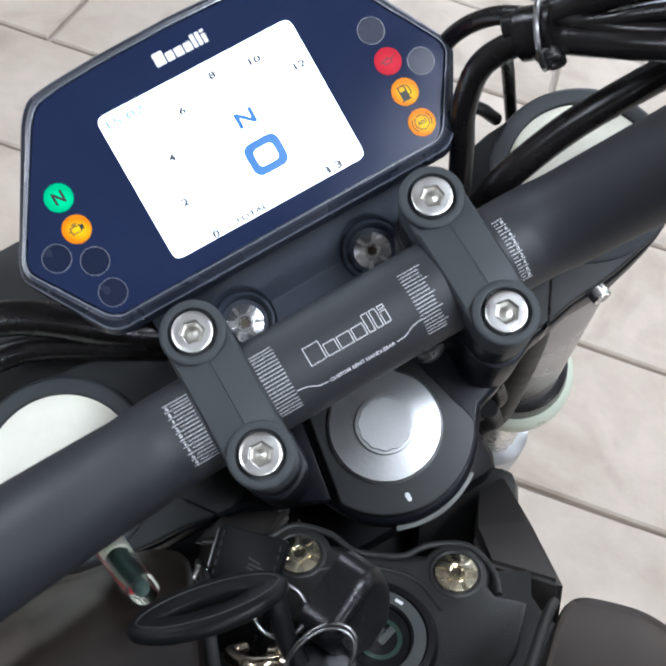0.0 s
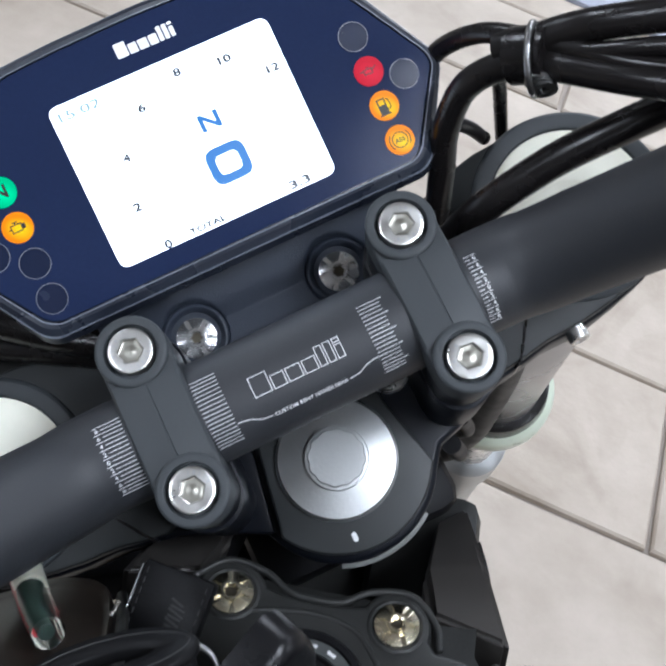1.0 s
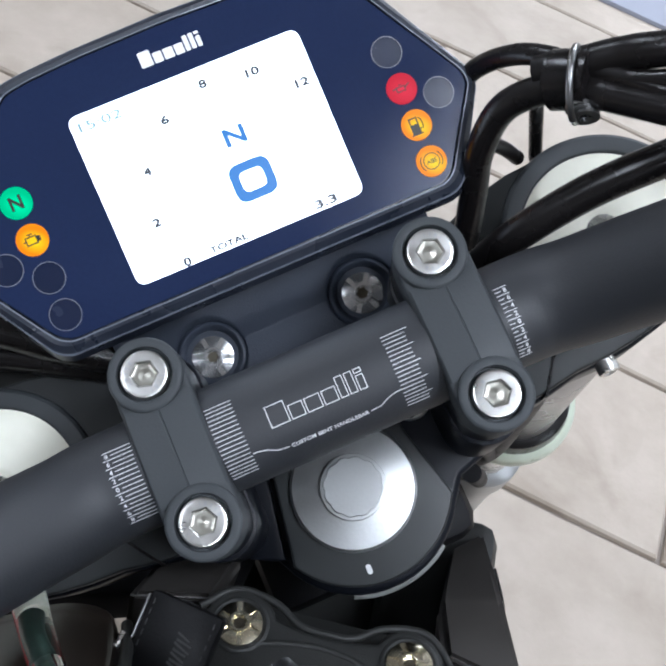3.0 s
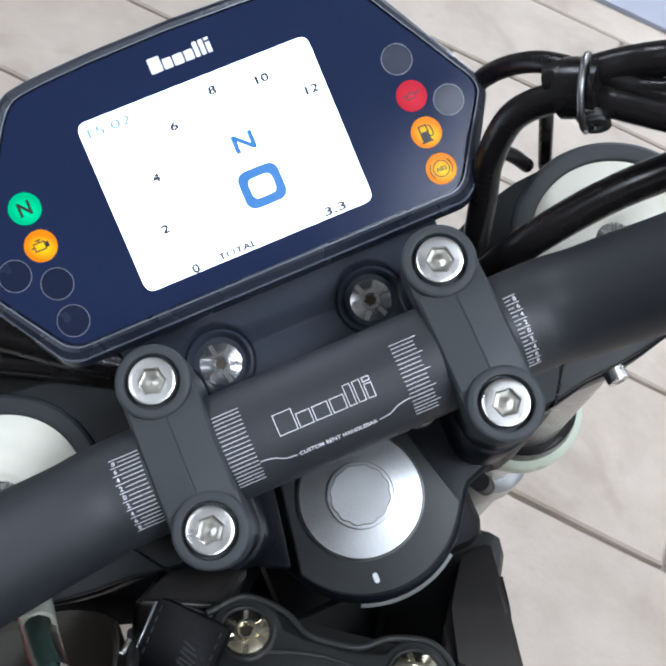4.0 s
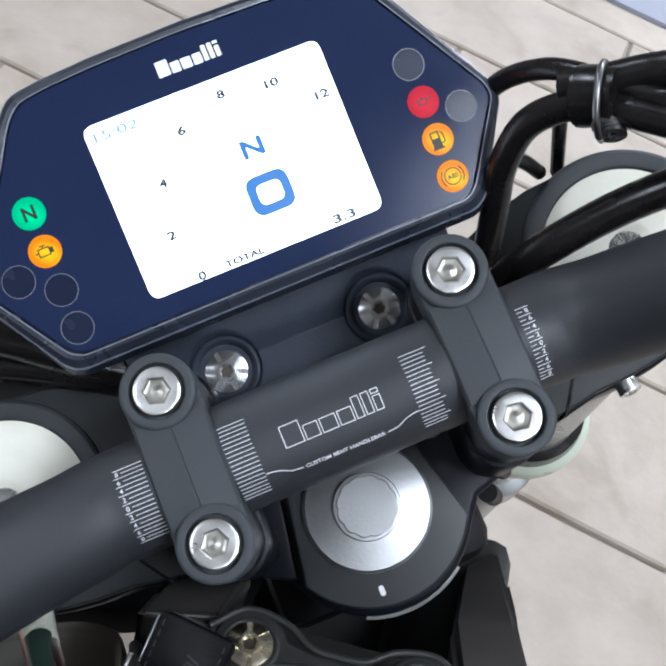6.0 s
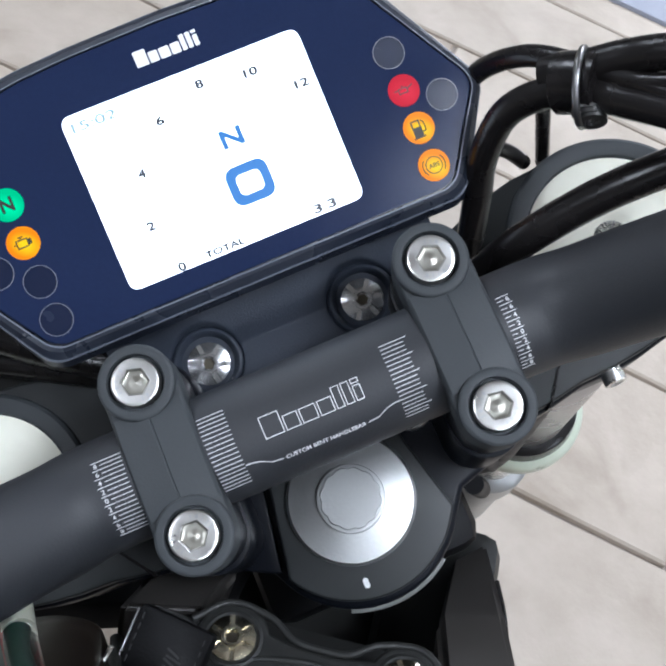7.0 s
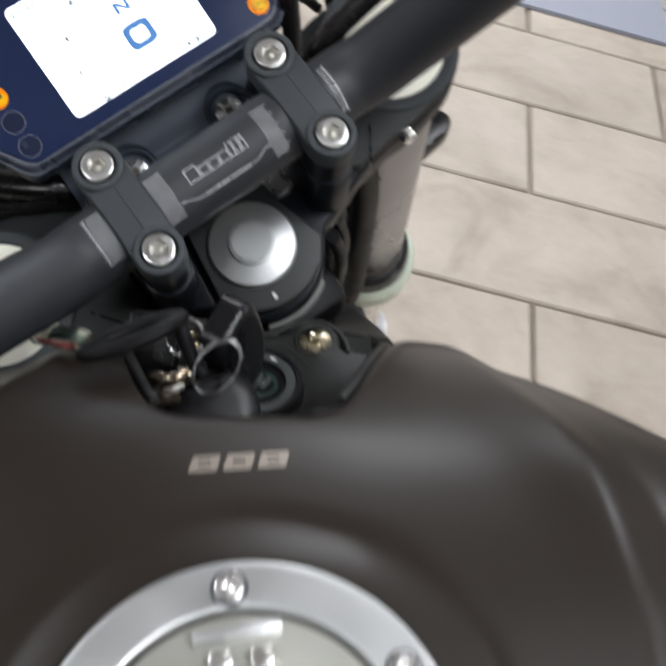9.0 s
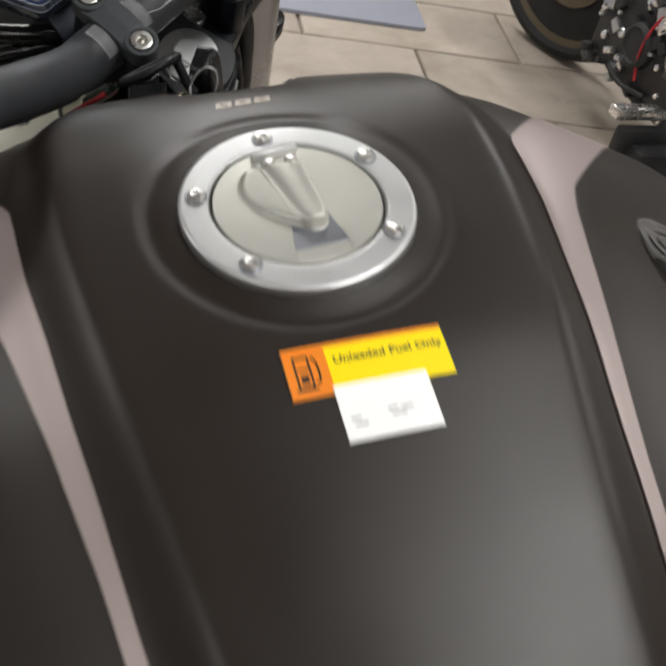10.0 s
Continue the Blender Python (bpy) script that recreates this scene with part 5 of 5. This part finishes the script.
part("hook_plate", moved(block(-4.5, 4.5, -2.6, 2.6, -1.0, 1.0, 0.5), Matrix.Translation((-28, -62, 36)) @ Matrix.Rotation(radians(50), 4, "X") @ Matrix.Rotation(radians(12), 4, "Z")), brass_dull, hook, "", K)
part("round_fob", moved(lathe([(0.01, -3), (12, -3.4), (15.4, -2.2), (16.8, 0.2), (15.8, 2.4), (13, 3.4), (9, 3.7), (0.01, 3.8)], 56), Matrix.Translation((-13, -61, 26)) @ Matrix.Rotation(radians(30), 4, "X") @ Matrix.Rotation(radians(8), 4, "Y")), fob_black, keyset, "round glossy black fob", K)
fob_x = Vector((31.7, 14.0, 4.0)).normalized()
fob_z = Vector((-0.05, 0.45, 0.89))
fob_z = (fob_z - fob_x * fob_z.dot(fob_x)).normalized()
FOB = K @ Matrix.Translation((-38, -53, 57.5)) @ Matrix((fob_z.cross(fob_x), fob_x, fob_z)).transposed().to_4x4()


def oval(half, r, n=48):
    """A long eye-shaped outline along y."""
    return [(r * math.cos(2 * math.pi * k / n) * abs(math.cos(2 * math.pi * k / n)) ** 0.15, (half + r) * math.sin(2 * math.pi * k / n)) for k in range(n)]


loops = [[(x, y * (1.0 if y < 0 else 0.96), z) for x, y in oval(half, r)] for half, r, z in ((10.6, 8.4, -1.9), (10.6, 9.4, -1.0), (10.6, 9.4, 0.8), (10.6, 8.4, 1.9), (7.6, 2.8, 1.9), (7.6, 2.2, 1.3), (7.6, 2.2, -1.3), (7.6, 2.8, -1.9))]
ln = len(loops[0])
fob = part("leather_fob", ([v for q in loops for v in q], [[a * ln + k, a * ln + (k + 1) % ln, ((a + 1) % 8) * ln + (k + 1) % ln, ((a + 1) % 8) * ln + k] for a in range(8) for k in range(ln)]), leather, keyset, "thick black leather loop with a slot", FOB, 60)
part("fob_seam", tube([(x, y, 1.95) for x, y in oval(11.0, 6.4) + oval(11.0, 6.4)[:1]], 0.22, 6, 2), thread, fob, "", FOB)
part("fob_strap", tube([(-24, -47.5, 58), (-22, -50.5, 54), (-19.5, -54, 47), (-16, -57, 42)], 2.7, 12, 6), leather, keyset, "black leather strap from the loop to the hook", K, 60)
TAG = S @ Matrix.Translation((-60.6, -45, -14)) @ Matrix.Rotation(radians(-45), 4, "Z") @ Matrix.Rotation(radians(-12), 4, "Y")
strap = part("leather_strap", slab(rounded(rect(-10.5, 10.5, -24, 10.5), 1.2), -1.6, 1.6, 0.6, 2), leather, keyset, "flat black leather strap with stitched edges", TAG, 40)
for sx in (-8.9, 8.9):
    for k in range(11):
        part("stitch", block(sx - 0.22, sx + 0.22, -21 + k * 2.8, -19.4 + k * 2.8, 1.5, 1.95, 0.12), thread, strap, "", TAG)
for k in range(9):
    part("strap_emboss", moved(slab(rect(-0.3, 0.3, -2.4 + 0.5 * (k % 3), 2.6), 1.5, 1.8), Matrix.Translation((3.0 + 0.4 * (k % 2), -8 + k * 1.3, 0)) @ Matrix.Rotation(radians(74 + 9 * (k % 2)), 4, "Z")), thread, strap, "faint embossed stroke", TAG)
part("strap_edge", block(-11.4, -10.6, -22, 9, -1.2, 1.4, 0.2), wire_steel, strap, "thin steel edge", TAG)
part("strap_hook", tube([(-14, -12, 0), (-15.5, -9, 1.5), (-14, -6, 1), (-14.5, -3, -0.5)], 0.9, 8, 5), chrome, strap, "chrome hook", TAG)

# ---- the neighbouring motorcycle ----
wheel_bronze = surface("wheel_dull_bronze", (0.16, 0.13, 0.09), 0.5, 0.4, 300, 0.1, 0.3, 20, 0.1)
NB = Matrix.Translation((1.745, 2.10, 0.0)) @ Matrix.Rotation(radians(NB_TURN), 4, "Z") @ MM
other = new("motorcycle")
tagged(other, "black and chrome motorcycle standing on the tiled floor", "motorcycle")


STEERED = NB @ Matrix.Rotation(radians(24), 4, "Z")


def spare(name, geo, mat, parent, label="", F=NB):
    return part(name, geo, mat, parent, label, F, 40)


hub = spare("front_wheel", moved(lathe([(40, -40), (44, -34), (44, 34), (40, 40)], 32), Matrix.Translation((0, 0, 300)) @ Matrix.Rotation(radians(90), 4, "Y")), rim_dark, other, "spoked front wheel", STEERED)
tprof = [(250, -30), (268, -44), (290, -36), (300, 0), (290, 36), (268, 44), (250, 30)]
WH = Matrix.Translation((0, 0, 300)) @ Matrix.Rotation(radians(90), 4, "Y")
spare("tyre", moved(lathe(tprof + tprof[:1], 80), WH), tyre_rubber, hub, "black rubber tyre", STEERED)
spare("rim", moved(annulus(230, 254, -32, 32, 80), WH), wheel_bronze, hub, "dull bronze rim", STEERED)
for k in range(18):
    a = 2 * math.pi * k / 18
    spare("spoke", tube([(-14 if k % 2 else 14, 42 * math.cos(a), 300 + 42 * math.sin(a)), (0, 218 * math.cos(a + 0.2), 300 + 218 * math.sin(a + 0.2))], 5.0, 6, 2), wheel_bronze, hub, "", STEERED)
spare("brake_disc", moved(annulus(60, 128, -48, -43, 56), WH), wheel_bronze, other, "dull brake disc", STEERED)
spare("brake_caliper", block(-72, -36, -150, -60, 330, 440, 12), engine_black, other, "black brake caliper", STEERED)
for s in (-1, 1):
    spare("fork_leg", tube([(s * 80, 0, 290), (s * 80, -120, 560), (s * 80, -230, 800)], 22, 16, 4), engine_black, other, "black fork leg", STEERED)
spare("mudguard", moved(([(r * math.cos(a), r * math.sin(a), z) for r, z in ((318, -52), (326, 0), (318, 52)) for a in [radians(20 + 7 * k) for k in range(18)]], [[i * 18 + k, i * 18 + k + 1, (i + 1) * 18 + k + 1, (i + 1) * 18 + k] for i in range(2) for k in range(17)]), Matrix.Translation((0, 0, 300)) @ Matrix.Rotation(radians(90), 4, "Y") @ Matrix.Rotation(radians(90), 4, "Z")), engine_black, other, "black mudguard", STEERED)
eng = spare("engine", block(-130, 130, -820, -330, 190, 430, 25), engine_black, other, "black engine with chrome covers")
for k in range(9):
    spare("cylinder_fin", block(-120, 120, -700, -420, 440 + k * 17, 448 + k * 17, 3), steel_dark, eng)
spare("clutch_cover", moved(lathe([(62, 0), (60, 16), (48, 26), (40, 20), (0.01, 24)], 40), Matrix.Translation((-130, -560, 310)) @ Matrix.Rotation(radians(-90), 4, "Y")), engine_black, eng, "black clutch cover")
spare("side_cover", moved(lathe([(42, 0), (40, 12), (24, 20), (0.01, 22)], 40), Matrix.Translation((-130, -720, 350)) @ Matrix.Rotation(radians(-90), 4, "Y")), chrome, eng, "chrome side cover")
for k, (y, z, r) in enumerate(((-400, 260, 20), (-380, 350, 17), (-450, 400, 14), (-640, 420, 15), (-470, 300, 22), (-700, 240, 12), (-350, 300, 11), (-520, 230, 13), (-600, 380, 12), (-430, 340, 10), (-660, 300, 16), (-560, 420, 11))):
    spare("cover_bolt", moved(lathe([(r * 0.62, 0), (r * 0.62, 7), (r * 0.5, 10), (0.01, 11)], 24), Matrix.Translation((-130, y, z)) @ Matrix.Rotation(radians(-90), 4, "Y")), chrome, eng, "chrome cap")
spare("exhaust_pipe", tube([(60, -330, 420), (80, -270, 340), (110, -290, 220), (130, -420, 150), (150, -700, 140), (165, -1000, 170)], 22, 18, 6), rim_dark, other, "dark exhaust pipe")
spare("silencer", tube([(190, -760, 190), (195, -1000, 210), (200, -1350, 260)], 46, 24, 4), chrome, other, "chrome silencer")
spare("footrest", join(tube([(-130, -800, 240), (-300, -795, 250)], 14, 14, 2), block(-330, -190, -825, -782, 238, 268, 8)), chrome, other, "chrome footrest")
spare("footrest_bracket", join(block(-320, -150, -860, -822, 160, 232, 10), block(-290, -160, -920, -850, 90, 200, 12), tube([(-150, -800, 240), (-250, -880, 150), (-280, -930, 60)], 14, 12, 4)), engine_black, other, "black footrest bracket")
spare("gear_lever", join(tube([(-140, -660, 215), (-150, -560, 200), (-152, -480, 215)], 7, 10, 4), tube([(-145, -478, 217), (-185, -476, 222)], 9, 12, 2)), engine_black, other, "black gear lever")
random.seed(21)
for k in range(42):
    y, z = random.uniform(-800, -340), random.uniform(170, 540)
    w, h = random.uniform(6, 26), random.uniform(5, 18)
    spare("engine_fitting", moved(block(-14, 10, -w, w, -h, h, 3), Matrix.Translation((-134, y, z)) @ Matrix.Rotation(random.uniform(-0.8, 0.8), 4, "X")), random.choice((chrome, steel_dark, engine_black, engine_black, rim_dark)), eng)
spare("frame_tube", tube([(0, -200, 780), (-40, -280, 560), (-60, -340, 240), (-90, -620, 170), (-90, -950, 260)], 20, 14, 5), engine_black, other)
spare("hose", tube([(-135, -640, 470), (-150, -600, 380), (-150, -590, 300), (-140, -600, 230)], 4, 10, 6), red_plastic, other, "red hose")
spare("fuel_tank", moved(slab(rounded([(-90, -420), (90, -420), (140, -560), (110, -820), (-110, -820), (-140, -560)], 50), 640, 860, 70, 5), Matrix()), engine_black, other, "black fuel tank")
spare("seat", moved(slab(rounded([(-110, -820), (110, -820), (140, -1000), (90, -1400), (-90, -1400), (-140, -1000)], 50), 620, 740, 40, 4), Matrix()), leather, other, "black seat")
rear = spare("rear_wheel", moved(lathe([(45, -50), (50, -44), (50, 44), (45, 50)], 32), Matrix.Translation((0, -1430, 300)) @ Matrix.Rotation(radians(90), 4, "Y")), chrome, other, "spoked rear wheel")
RW = Matrix.Translation((0, -1430, 300)) @ Matrix.Rotation(radians(90), 4, "Y")
spare("tyre", moved(lathe([(r, z * 1.4) for r, z in tprof + tprof[:1]], 80), RW), tyre_rubber, rear, "black rubber tyre")
spare("rim", moved(annulus(216, 236, -46, 46, 80), RW), rim_dark, rear)

# ---- floor tiles ----
ROW, LONG, GAP = 0.353, 0.706, 0.009
tile_meshes = []
for kind in range(4):
    random.seed(40 + kind)
    hx, hy = (LONG - GAP) / 2, (ROW - GAP) / 2
    outline = []
    for x0, y0, x1, y1, n in ((-hx, -hy, hx, -hy, 4), (hx, -hy, hx, hy, 2), (hx, hy, -hx, hy, 4), (-hx, hy, -hx, -hy, 2)):
        for k in range(n):
            t = k / n
            w = 0.0015 if k else 0.0
            outline.append((x0 + (x1 - x0) * t + random.uniform(-w, w), y0 + (y1 - y0) * t + random.uniform(-w, w)))
    v, f = slab(outline, -0.014, 0.0, 0.004, 1)
    me = bpy.data.meshes.new("floor_tile")
    me.from_pydata([tuple(p) for p in v], [], [list(q)[::-1] if i == len(f) - 2 else list(q) for i, q in enumerate(f)])
    me.update()
    me.materials.append(tile_stone)
    tile_meshes.append(me)
random.seed(7)
turn = Matrix.Rotation(radians(-9.2), 4, "Z")
far_v, far_f = [], []
for r in range(-22, 16):
    v0 = 1.888 + ROW * (r - 0.5)
    for c in range(-10, 10):
        u0 = 0.543 + (0 if r % 2 == 0 else LONG / 2) + LONG * (c + 0.5)
        p = turn @ Vector((u0, v0, 0))
        if not (-2.3 < p.x < 4.3 and -2.2 < p.y < 4.6):
            if -5.0 < p.x < 6.0 and -5.0 < p.y < 6.0:
                tm = random.choice(tile_meshes)
                n = len(far_v)
                for v in tm.vertices:
                    q = turn @ v.co
                    far_v.append((min(5.5, max(-4.5, p.x + q.x)), min(5.5, max(-4.5, p.y + q.y)), v.co.z))
                far_f += [[n + i for i in f.vertices] for f in tm.polygons]
            continue
        ob = new("tile", random.choice(tile_meshes))
        ob.matrix_world = Matrix.Translation((p.x, p.y, random.uniform(-0.0008, 0.0))) @ turn @ Matrix.Rotation(math.pi * random.randint(0, 1), 4, "Z")
        ob.parent = floor
far_mesh = bpy.data.meshes.new("tile_field")
far_mesh.from_pydata(far_v, [], far_f)
far_mesh.update()
far_mesh.materials.append(tile_far)
field = new("tile_field", far_mesh)
field.parent = floor
tagged(field, "pale stone floor tiles towards the walls", "", "", "stuff")
